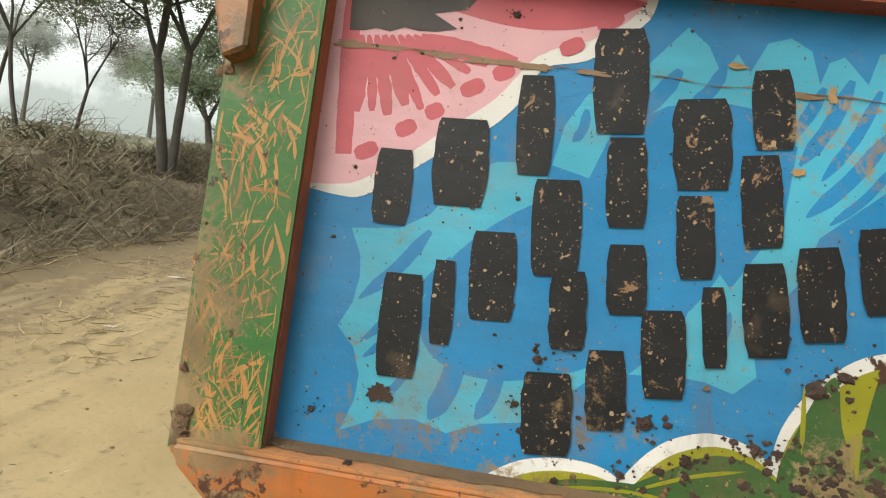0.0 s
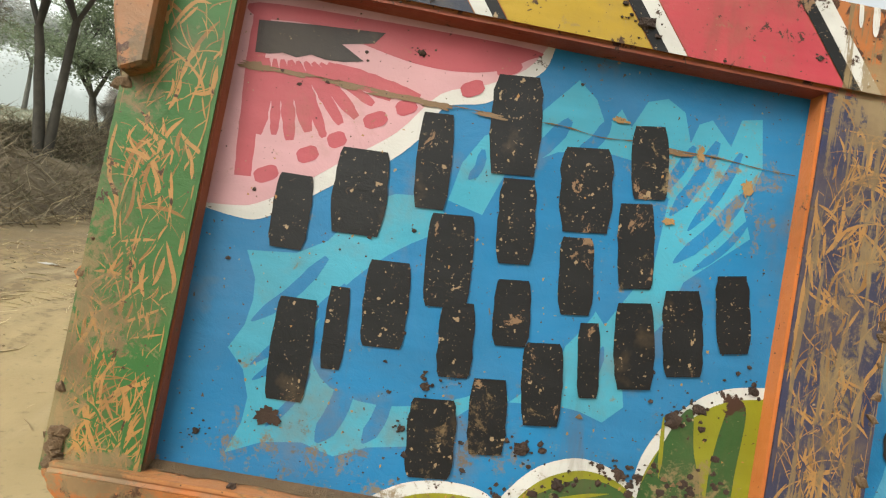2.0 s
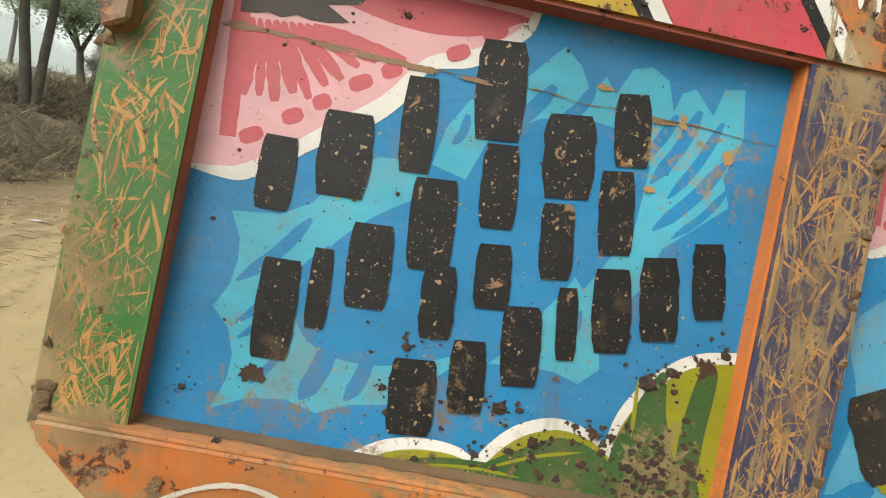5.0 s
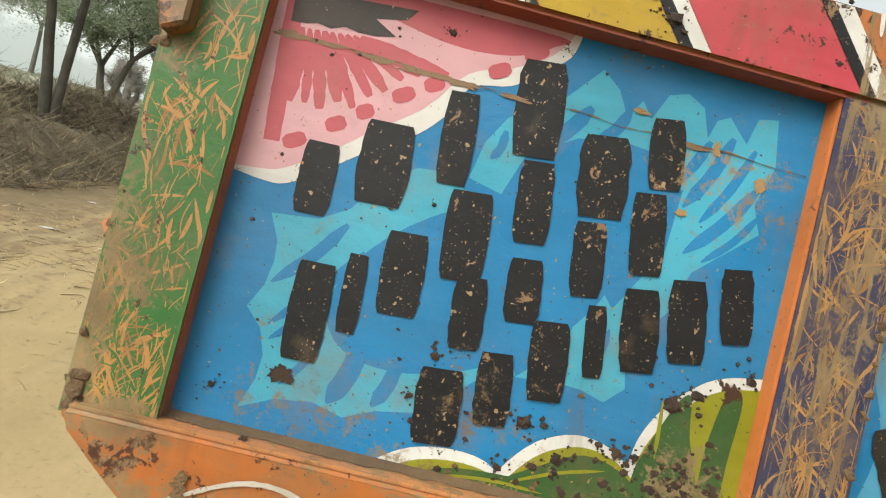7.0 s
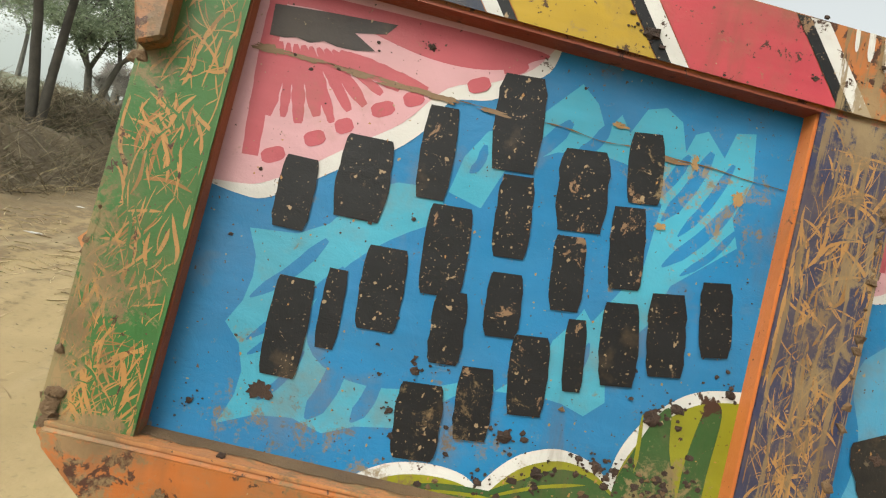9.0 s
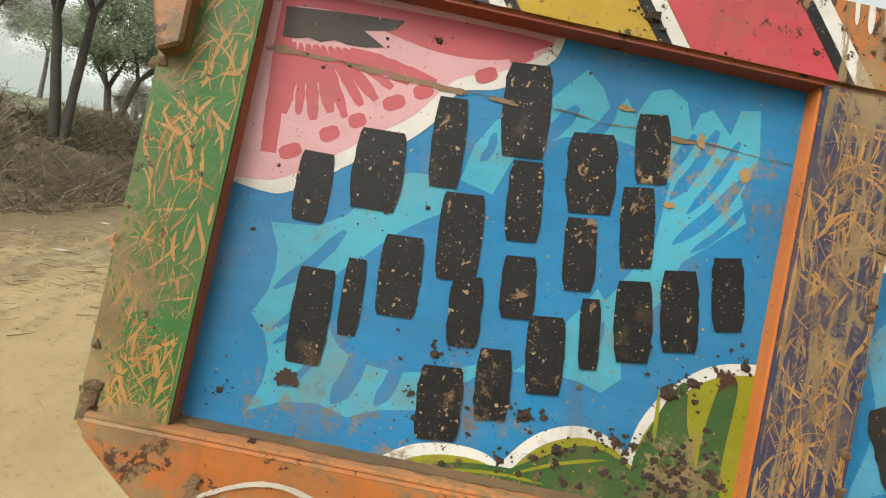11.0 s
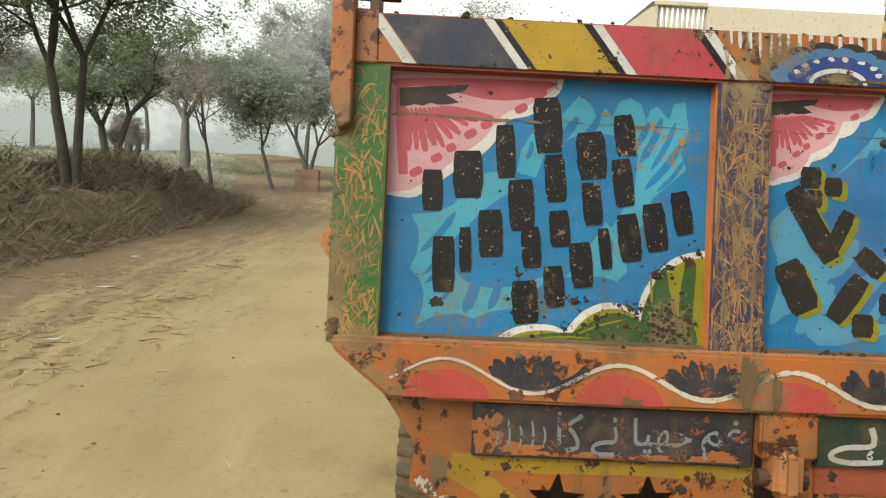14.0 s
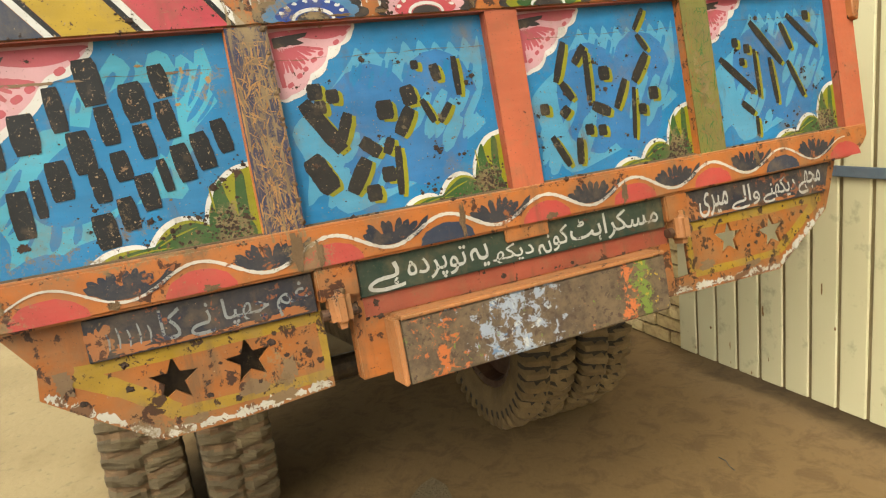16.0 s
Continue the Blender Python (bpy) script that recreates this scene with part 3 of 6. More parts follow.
def on_road():
    y = random.uniform(0.5, 16) if random.random() < 0.7 else random.uniform(2.5, 8)
    x = random.uniform(road_edge(y) - 0.2, -0.6)
    return x, y, height(x, y) + 0.006


def brush_mound():
    """The dark heap of cut scrub under the loose sticks."""
    verts, faces = [], []
    ny, nx = 110, 26
    for j in range(ny):
        y = -1.0 + 25.5 * j / (ny - 1)
        for i in range(nx):
            o = 0.0 + 6.2 * i / (nx - 1)
            x = road_edge(y) - o
            k = smooth(0.1, 1.8, o) * smooth(6.3, 3.6, o) * smooth(22, 17, y)
            n = 0.55 + 0.45 * noise.noise(Vector((x * 0.7, y * 0.7, 2))) + 0.22 * noise.noise(Vector((x * 3, y * 3, 5)))
            verts.append((x + 0.1 * noise.noise(Vector((x * 4, y * 4, 1))), y, height(x, y) - 0.06 + 0.75 * k * n))
    for j in range(ny - 1):
        for i in range(nx - 1):
            a = j * nx + i
            faces.append((a, a + nx, a + nx + 1, a + 1))
    ob = new("brush_heap", soup("brush_heap", verts, faces, BANK))
    return tagged(ob, "dark earth bank heaped with cut scrub", "bank", kind="stuff")


def soil_apron():
    """Brown trodden soil that thins out from the bank foot over the track."""
    verts, faces = [], []
    ny, nx = 150, 24
    for j in range(ny):
        y = 0.5 + 21.5 * j / (ny - 1)
        for i in range(nx):
            o = -0.9 + 1.4 * i / (nx - 1)
            x = road_edge(y) - o
            n = 0.6 * noise.noise(Vector((x * 0.8, y * 0.5, 6))) + 0.6 * noise.noise(Vector((x * 2.6, y * 1.8, 8))) + 0.3 * noise.noise(Vector((x * 7, y * 7, 3)))
            verts.append((x, y, height(x, y) + 0.03 * (n + 1.7 * smooth(-0.9, 0.1, o) - 0.95)))
    for j in range(ny - 1):
        for i in range(nx - 1):
            a = j * nx + i
            faces.append((a, a + nx, a + nx + 1, a + 1))
    ob = new("soil_apron", soup("soil_apron", verts, faces, APRON, True))
    return tagged(ob, "brown trodden soil spilling from the bank foot", "soil", kind="stuff")


brush_mound()
soil_apron()
scatter("dry_brush", 17000, on_bank(0.15, 5.0, 0.0, 23.0, 0.6, 1.2), (0.2, 0.8), TWIG, "tangled dry brown brushwood on the roadside bank", "brushwood", 0.075, 0.8, 1.1)
scatter("dry_scrub", 9000, on_bank(0.9, 5.5, 0.0, 23.0, 0.5, 1.0), (0.12, 0.4), SCRUB, "dull olive dry scrub leaves on the bank", "scrub", 0.5, 0.6, 1.2)
scatter("pale_stalks", 520, on_bank(0.05, 2.6, 1.0, 22.0, 0.2, 0.5), (0.2, 0.6), STRAW, "pale broken crop stalks along the bank foot", "stalks", 0.2, 0.5, 0.5)
scatter("road_straw", 130, on_road, (0.04, 0.15), STRAW, "scattered pale straw on the dirt track", "straw", 0.22, 0.4, 0.12)
scatter("bank_tufts", 200, on_bank(-0.1, 1.2, 2.0, 19.0, 0.1, 0.3), (0.1, 0.3), STRAW, "dry grass tufts hanging over the bank foot", "grass", 0.16, 0.8, 1.6)
scatter("road_litter", 380, on_road, (0.01, 0.04), TWIG, "small dark twigs and crumbs on the track", "litter", 0.9, 0.4, 0.1)


def straw_heap(x0, y0, r):
    def place():
        x, y = random.gauss(x0, r), random.gauss(y0, r * 1.5)
        return x, y, height(x, y) + 0.008
    return place


for hx, hy, hr, hn in ((-3.0, 6.3, 0.28, 90), (-3.35, 4.9, 0.24, 80), (-2.9, 9.0, 0.2, 40), (-2.3, 5.2, 0.15, 30), (-4.3, 7.6, 0.3, 60), (-2.75, 4.1, 0.14, 30)):
    scatter("straw_heap", hn, straw_heap(hx, hy, hr), (0.06, 0.3), STRAW, "loose heap of pale straw trampled on the track", "straw", 0.2, 0.5, 0.15)
for hx, hy, hr, hn in ((-3.6, 5.0, 0.35, 60), (-4.1, 6.4, 0.4, 70), (-3.3, 8.2, 0.5, 50), (-2.6, 6.4, 0.3, 40), (-3.0, 11.0, 0.6, 60)):
    scatter("soil_crumbs", hn, straw_heap(hx, hy, hr), (0.015, 0.07), TWIG, "dark crumbs of soil and bark on the track", "crumbs", 0.6, 0.3, 0.05)


def field_place():
    y = random.uniform(24, 60)
    x = random.uniform(-45, road_edge(y) - 1.0)
    return x, y, height(x, y)


scatter("field_grass", 26000, field_place, (0.12, 0.4), GRASS, "winter grass on the field beyond the bank, paled for haze", "grass", 0.6, 0.5, 1.4)


def earth_heap():
    bm = bmesh.new()
    bmesh.ops.create_grid(bm, x_segments=70, y_segments=70, size=1.0)
    for v in bm.verts:
        r = v.co.xy.length
        h = max(0.0, 1 - r * r) ** 0.6
        n = 0.85 + 0.5 * noise.noise(v.co * 3.1) + 0.42 * noise.noise(v.co * 7.0) + 0.2 * noise.noise(v.co * 19.0)
        x, y = -6.45 + v.co.x * 1.75, 16.3 + v.co.y * 2.5
        v.co = Vector((x, y, 0.1 + 0.86 * h * n - 0.35 * (1 - h)))
    return thing("earth_heap", bm, BANK, "dark heap of dug earth beside the track", "earth heap", kind="stuff")


earth_heap()


def low_wall():
    bm = boxed(-5.75, -4.75, 28.2, 28.6, -0.1, 0.92, bevel=0.02)
    bmesh.ops.subdivide_edges(bm, edges=bm.edges[:], cuts=4, use_grid_fill=True)
    for v in bm.verts:
        v.co += 0.05 * Vector((noise.noise(v.co * 3), noise.noise(v.co * 3 + Vector((9, 0, 0))), noise.noise(v.co * 2.5 + Vector((0, 9, 0)))))
    return thing("low_wall", bm, MUDBRICK, "low weathered mud-brick wall end beside the far track", "wall")


low_wall()


def paper_scrap(x, y, s):
    bm = bmesh.new()
    bmesh.ops.create_grid(bm, x_segments=4, y_segments=3, size=1.0)
    for v in bm.verts:
        v.co = Vector((x + v.co.x * s + 0.02 * v.co.y, y + v.co.y * s * 0.6, height(x, y) + 0.012 + 0.012 * noise.noise(v.co * 2 + Vector((x, y, 0)))))
    solid = bmesh.ops.solidify(bm, geom=bm.faces[:], thickness=0.002)
    return thing("paper_scrap", bm, WHITE, "crumpled white paper scrap lying on the track", "litter", "scraps on the track")


for sx, sy, ss in ((-3.69, 7.06, 0.07), (-2.4, 5.6, 0.03), (-3.1, 4.9, 0.03), (-4.3, 9.3, 0.05)):
    paper_scrap(sx, sy, ss)


def stones():
    bm = bmesh.new()
    for _ in range(90):
        x, y, z = on_road()
        r = random.uniform(0.004, 0.013)
        res = bmesh.ops.create_icosphere(bm, subdivisions=1, radius=r)
        for v in res["verts"]:
            v.co = Vector((x + v.co.x * random.uniform(0.8, 1.4), y + v.co.y, z + v.co.z * 0.6))
    return thing("pebbles", bm, APRON, "small brown clods and pebbles on the track", "pebbles", kind="stuff")


stones()


def fallen_stick():
    bm = bmesh.new()
    z = height(2.32, 0.7)
    line = curve([(2.33, 0.76, z + 0.012), (2.322, 0.715, z + 0.02), (2.314, 0.69, z + 0.012), (2.308, 0.655, z + 0.01)], 4)
    for a, b in zip(line, line[1:]):
        tube(bm, a, b, 0.0028, 0.0024, 6)
    return thing("stick", bm, BARK, "short dark stick lying on the trodden soil", "stick")


def flat_stone():
    bm = bmesh.new()
    z = height(1.2, 1.25)
    f = [bm.verts.new((x, y, z + 0.012)) for x, y in ((1.08, 1.25), (1.17, 1.33), (1.245, 1.36), (1.27, 1.27), (1.25, 1.16), (1.15, 1.13))]
    top = bmesh.ops.extrude_face_region(bm, geom=[bm.faces.new(f)])
    bmesh.ops.translate(bm, verts=[g for g in top["geom"] if isinstance(g, bmesh.types.BMVert)], vec=(0, 0, -0.05))
    bmesh.ops.recalc_face_normals(bm, faces=bm.faces[:])
    bmesh.ops.bevel(bm, geom=bm.edges[:], offset=0.006, segments=2, affect="EDGES")
    return thing("flat_stone", bm, APRON, "flat brown stone half sunk in the soil under the trolley", "stone")


fallen_stick()
flat_stone()


# ---- trees ----
def grow(seed, base, trunks, levels=4, spread=0.55, droop=0.0, ratio=0.72, reach=0.62):
    """Skeleton of a tree: tapered segments and the tips of its twigs."""
    rnd = random.Random(seed)
    segs, tips = [], []

    def limb(p, d, ln, r, depth):
        steps = 4
        for s in range(steps):
            d = (d + Vector((rnd.uniform(-1, 1), rnd.uniform(-1, 1), rnd.uniform(-0.6, 0.8) - droop * (levels - depth))) * 0.16).normalized()
            q = p + d * ln / steps
            r2 = r * 0.9
            segs.append((p, q, r, r2, depth))
            p, r = q, r2
            if depth > 0 and s >= 1:
                for _ in range(1 if rnd.random() < 0.75 else 2):
                    side = Vector((rnd.uniform(-1, 1), rnd.uniform(-1, 1), rnd.uniform(-0.15, 0.7)))
                    limb(p, (d * (1 - spread) + side.normalized() * spread).normalized(), ln * ratio * rnd.uniform(0.7, 1.05), r * 0.62, depth - 1)
            if depth <= 2:
                tips.append(p)
        tips.append(p)

    for d, ln, r in trunks:
        p, d = Vector(base), Vector(d).normalized()
        n = 6
        for s in range(n):
            d = (d + Vector((rnd.uniform(-1, 1), rnd.uniform(-1, 1), 0.3)) * 0.06).normalized()
            q = p + d * ln / n
            segs.append((p, q, r * (1 - 0.06 * s), r * (0.94 - 0.06 * s), levels + 1))
            p = q
        for _ in range(3):
            side = Vector((rnd.uniform(-1, 1), rnd.uniform(-1, 1), rnd.uniform(0.2, 0.9))).normalized()
            limb(p, (d * 0.5 + side * 0.6).normalized(), ln * reach, r * 0.5, levels - 1)
    return segs, tips


def tree(name, seed, base, trunks, bark, leaves, label, per_tip=4, leaf=0.08, cloud=0.35, levels=4, spread=0.55, droop=0.0, ratio=0.72, limit=26000, group="roadside trees", clumps=160, slim=0.42, reach=0.62):
    base = (base[0], base[1], height(base[0], base[1]) - 0.08)
    segs, tips = grow(seed, base, trunks, levels, spread, droop, ratio, reach)
    verts, faces = [], []
    for a, b, r0, r1, depth in segs:
        sides = 9 if depth >= levels else 5 if depth > 1 else 3
        q = (b - a).to_track_quat("Z", "Y")
        k = len(verts)
        for p, r in ((a, r0), (b, r1)):
            for i in range(sides):
                t = 2 * math.pi * i / sides
                w = 1 + (0.16 * noise.noise(Vector((p.x * 5 + i, p.y * 5, p.z * 3))) if depth >= levels else 0)
                verts.append(p + q @ Vector((r * w * math.cos(t), r * w * math.sin(t), 0)))
        faces += [(k + i, k + (i + 1) % sides, k + sides + (i + 1) % sides, k + sides + i) for i in range(sides)]
    top = holder(name, Matrix.Identity(4), label, "tree", group)
    trunk = new("trunk", soup("trunk", verts, faces, bark, True))
    trunk.parent = top
    if leaves:
        rnd = random.Random(seed + 1)
        verts, faces = [], []
        n = min(limit, len(tips) * per_tip)
        heads = []
        for _ in range(clumps):
            h, k = Vector(rnd.choice(tips)), rnd.uniform(0.35, 1.1)
            hang = Vector((rnd.uniform(-0.5, 0.5), rnd.uniform(-0.5, 0.5), rnd.uniform(-1.3, -0.3)))
            heads.append((h, k, hang))
        for i in range(n):
            if i % 7:
                # leaves thin out along a spray that hangs from its twig
                h, k, hang = heads[rnd.randrange(clumps)]
                along = rnd.random() ** 1.4
                c = h + (hang * along * 1.3 + Vector((rnd.gauss(0, 0.55), rnd.gauss(0, 0.55), rnd.gauss(0, 0.3))) * (1 - 0.6 * along)) * cloud * k
            else:
                c = Vector(rnd.choice(tips)) + Vector((rnd.gauss(0, 1), rnd.gauss(0, 1), rnd.gauss(0, 0.8) - 0.4)) * cloud * 0.45
            s = leaf * rnd.uniform(0.6, 1.3)
            u = Vector((rnd.uniform(-1, 1), rnd.uniform(-1, 1), rnd.uniform(-0.6, 0.4))).normalized() * s
            v = u.cross(Vector((rnd.uniform(-1, 1), rnd.uniform(-1, 1), rnd.uniform(-1, 1)))).normalized() * s * slim
            k = len(verts)
            verts += [c - u, c + v, c + u, c - v]
            faces.append((k, k + 1, k + 2, k + 3))
        crown = new("crown", soup("crown", verts, faces, leaves))
        crown.parent = top
        tagged(crown, kind="stuff")
    return top


tree("acacia_tree", 11, (-6.95, 12.6), [((-0.16, 0.0, 1), 2.9, 0.12), ((0.13, 0.05, 1), 3.1, 0.105)], BARK, FOLIAGE, "two-stemmed acacia with haze-pale green crown on the bank", 260, 0.05, 0.62, 4, 0.68, 0.16, 0.92, 47000, clumps=420, reach=0.72)
tree("acacia_tree", 5, (-12.7, 26.6), [((-0.32, 0, 1), 2.0, 0.2), ((0.22, 0.1, 1), 2.5, 0.17)], MIDBARK, MID_FOLIAGE, "forked acacia behind the bank with drooping haze-pale leaves", 60, 0.06, 0.75, 4, 0.6, 0.1, 0.82, 30000, clumps=220, reach=0.85)
tree("bare_tree", 21, (-7.9, 24.1), [((-0.1, 0, 1), 1.9, 0.085)], BARK, TWIGLET, "slender bare tree standing at the track edge", 2, 0.2, 0.35, 4, 0.62, 0.0, 0.84, 2200, slim=0.04, reach=0.8)
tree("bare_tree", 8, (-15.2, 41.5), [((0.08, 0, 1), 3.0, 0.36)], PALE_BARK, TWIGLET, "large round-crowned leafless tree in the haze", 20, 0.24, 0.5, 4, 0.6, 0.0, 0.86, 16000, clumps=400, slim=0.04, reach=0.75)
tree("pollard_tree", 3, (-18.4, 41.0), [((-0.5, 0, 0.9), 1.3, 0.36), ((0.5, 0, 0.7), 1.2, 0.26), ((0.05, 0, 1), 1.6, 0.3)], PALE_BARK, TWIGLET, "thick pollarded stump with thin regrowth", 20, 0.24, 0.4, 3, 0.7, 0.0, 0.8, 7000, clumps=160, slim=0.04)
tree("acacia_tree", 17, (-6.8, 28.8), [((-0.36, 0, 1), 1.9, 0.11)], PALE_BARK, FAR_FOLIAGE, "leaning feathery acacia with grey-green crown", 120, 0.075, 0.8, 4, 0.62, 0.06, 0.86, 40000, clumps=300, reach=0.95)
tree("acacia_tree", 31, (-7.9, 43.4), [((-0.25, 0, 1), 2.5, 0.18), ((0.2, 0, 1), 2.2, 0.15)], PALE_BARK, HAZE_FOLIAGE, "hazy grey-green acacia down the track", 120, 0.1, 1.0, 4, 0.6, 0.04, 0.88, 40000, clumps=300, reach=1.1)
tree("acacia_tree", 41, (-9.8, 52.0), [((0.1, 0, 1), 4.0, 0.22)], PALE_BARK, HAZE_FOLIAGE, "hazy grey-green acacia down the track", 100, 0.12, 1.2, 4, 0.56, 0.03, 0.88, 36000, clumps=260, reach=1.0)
for sd, bx, by, tilt, ht in ((51, -9.3, 11.5, -0.12, 2.4), (53, -10.2, 10.6, -0.3, 2.2), (54, -11.4, 13.0, 0.2, 2.6), (55, -9.7, 13.4, 0.22, 1.8)):
    tree("bare_tree", sd, (bx, by), [((tilt, 0, 1), ht, 0.055)], MIDBARK, TWIG, "grey leafless tree with fine twigs on the bank", 20, 0.13, 0.4, 4, 0.62, 0.0, 0.86, 5500, clumps=300, slim=0.03, reach=0.78)
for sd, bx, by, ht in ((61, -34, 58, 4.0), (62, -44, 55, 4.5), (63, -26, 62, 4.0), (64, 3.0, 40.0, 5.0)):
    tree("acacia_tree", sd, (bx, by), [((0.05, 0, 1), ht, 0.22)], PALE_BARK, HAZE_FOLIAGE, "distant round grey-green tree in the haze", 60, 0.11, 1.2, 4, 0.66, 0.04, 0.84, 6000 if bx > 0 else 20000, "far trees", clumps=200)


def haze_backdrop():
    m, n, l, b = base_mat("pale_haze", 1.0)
    # Haze and a soft far treeline are painted as glow on this sheet.
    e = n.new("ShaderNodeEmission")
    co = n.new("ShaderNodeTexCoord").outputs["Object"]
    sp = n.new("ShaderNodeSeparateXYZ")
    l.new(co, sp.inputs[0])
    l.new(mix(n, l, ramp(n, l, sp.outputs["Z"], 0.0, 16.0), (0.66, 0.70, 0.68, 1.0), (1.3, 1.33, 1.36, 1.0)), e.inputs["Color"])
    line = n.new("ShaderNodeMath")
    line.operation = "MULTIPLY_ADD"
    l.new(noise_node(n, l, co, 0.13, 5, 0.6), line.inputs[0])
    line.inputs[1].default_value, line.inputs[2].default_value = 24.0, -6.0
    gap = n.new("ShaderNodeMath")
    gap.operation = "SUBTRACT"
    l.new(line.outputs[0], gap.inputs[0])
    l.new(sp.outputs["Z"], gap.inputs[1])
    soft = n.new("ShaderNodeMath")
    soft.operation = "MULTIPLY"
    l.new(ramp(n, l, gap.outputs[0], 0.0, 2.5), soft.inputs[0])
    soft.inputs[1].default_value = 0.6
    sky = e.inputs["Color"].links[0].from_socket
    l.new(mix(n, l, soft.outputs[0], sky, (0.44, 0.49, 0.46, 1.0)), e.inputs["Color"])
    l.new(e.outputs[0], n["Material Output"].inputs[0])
    verts, faces = [], []
    for i in range(33):
        a = radians(15 + 190 * i / 32)
        for z in (-2.0, 26.0):
            verts.append((82 * math.cos(a), 82 * math.sin(a), z))
    for i in range(32):
        faces.append((2 * i, 2 * i + 2, 2 * i + 3, 2 * i + 1))
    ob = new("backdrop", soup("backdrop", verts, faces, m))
    return tagged(ob, "glowing far backdrop painted with pale haze and a soft treeline", "backdrop", kind="structure")


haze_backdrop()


# ---- yard: gate, brick wall, house ----
def metal_gate():
    top = holder("metal_gate", Matrix.Identity(4), "cream ribbed sheet-metal gate standing open beside the trolley", "gate")
    pitch, y = 0.135, 1.56
    while y > -1.9:
        bm = bmesh.new()
        slab(bm, [(0.006, 0.0), (pitch - 0.012, 0.0), (pitch - 0.012, 2.25), (0.006, 2.25)], 0.0, 0.014)
        bmesh.ops.bevel(bm, geom=bm.edges[:], offset=0.004, segments=1, affect="EDGES")
        bm.transform(pose(2.88, y, 0.12, 0, 0, -90))
        part("slat", bm, CREAM, top)
        y -= pitch
    # Browner than the slats: the shading in the joints is its colour.
    part("back_sheet", boxed(2.896, 2.902, y, 1.56, 0.12, 2.37), JOINT, top)
    for z in (0.2, 1.17, 2.2):
        part("rail", boxed(2.862 if z == 1.17 else 2.903, 2.8745 if z == 1.17 else 2.935, y, 1.56, z - 0.022, z + 0.022, bevel=0.003), BLUEGREY, top, "blue-grey angle-iron rail")
    bm = bmesh.new()
    for _ in range(22):
        yy, zz = random.uniform(-1.5, 1.5), 0.13 + random.expovariate(9)
        for q in ellipse(yy, zz, random.uniform(0.002, 0.006), random.uniform(0.004, 0.03), 9, wobble=0.4),:
            bm.faces.new([bm.verts.new((2.8795, u, min(v, 2.3))) for u, v in q])
    tagged(part("rust_stain", bm, OCHRE, top, "small rust stains near the foot"), kind="stuff")
    part("stile", boxed(2.903, 2.945, 1.5, 1.56, 0.12, 2.37, bevel=0.003), CREAM, top)
    part("stile", boxed(2.903, 2.945, y, y + 0.06, 0.0, 2.37, bevel=0.003), BLUEGREY, top)
    return top


metal_gate()


def house():
    top = holder("house", pose(0.1, 0, 0.22), "cream plastered flat-roofed house with a roof balustrade", "house")
    part("wall", boxed(3.05, 10.0, 10.6, 16.0, -0.4, 3.58), PLASTER, top)
    part("parapet", boxed(4.32, 10.0, 10.55, 10.72, 3.58, 4.12, bevel=0.012), PLASTER, top, "stained cream parapet")
    part("coping", boxed(3.46, 4.318, 10.54, 10.73, 4.09, 4.165, bevel=0.01), PLASTER, top)
    part("plinth", boxed(3.46, 4.318, 10.55, 10.72, 3.58, 3.66, bevel=0.01), PLASTER, top)
    part("newel", boxed(3.46, 3.51, 10.56, 10.71, 3.66, 4.09, bevel=0.006), PLASTER, top)
    bm = bmesh.new()
    for z0, z1, r0, r1 in ((0, 0.12, 0.024, 0.036), (0.12, 0.26, 0.036, 0.02), (0.26, 0.44, 0.02, 0.03)):
        tube(bm, (0, 0, z0), (0, 0, z1), r0, r1, 8)
    turned = mesh_of("baluster", bm, PLASTER)
    for i in range(9):
        o = new("baluster", turned)
        o.parent = top
        o.matrix_local = pose(3.555 + i * 0.086, 10.635, 3.655)
    part("stair_wall", slab(bmesh.new(), [(2.8, 3.58), (3.46, 3.58), (3.46, 4.06), (3.40, 4.06)], 10.58, 10.69), PLASTER, top)
    part("stair_rail", slab(bmesh.new(), [(2.76, 3.56), (2.80, 3.56), (3.47, 4.10), (3.47, 4.15), (3.42, 4.15)], 10.60, 10.64), PALE_BARK, top, "thin grey sloping handrail")
    return top


house()


# ---- trolley ----
XL, XR, ZT, ZB, TOP = -0.06, 2.345, 1.50, 1.08, 1.578
MID = (XL + XR) / 2
trolley = holder("farm_trolley", TROLLEY, "hand-painted steel tipping trolley with mud-splashed floral tailgate panels", "trailer")
PANELS = ((0.02, 0.52), (0.605, 1.10), (1.186, 1.68), (1.773, 2.255))
FACE = 0.024


def scallops(pts, bulge, n=5):
    """A line of outward bows from point to point (x, z)."""
    out = []
    for (x0, z0), (x1, z1) in zip(pts, pts[1:]):
        d = Vector((x1 - x0, z1 - z0))
        s = Vector((-d.y, d.x)).normalized()
        for i in range(n):
            t = i / n
            k = bulge * d.length * math.sin(math.pi * t)
            out.append((x0 + d.x * t + s.x * k, z0 + d.y * t + s.y * k))
    return out + [pts[-1]]


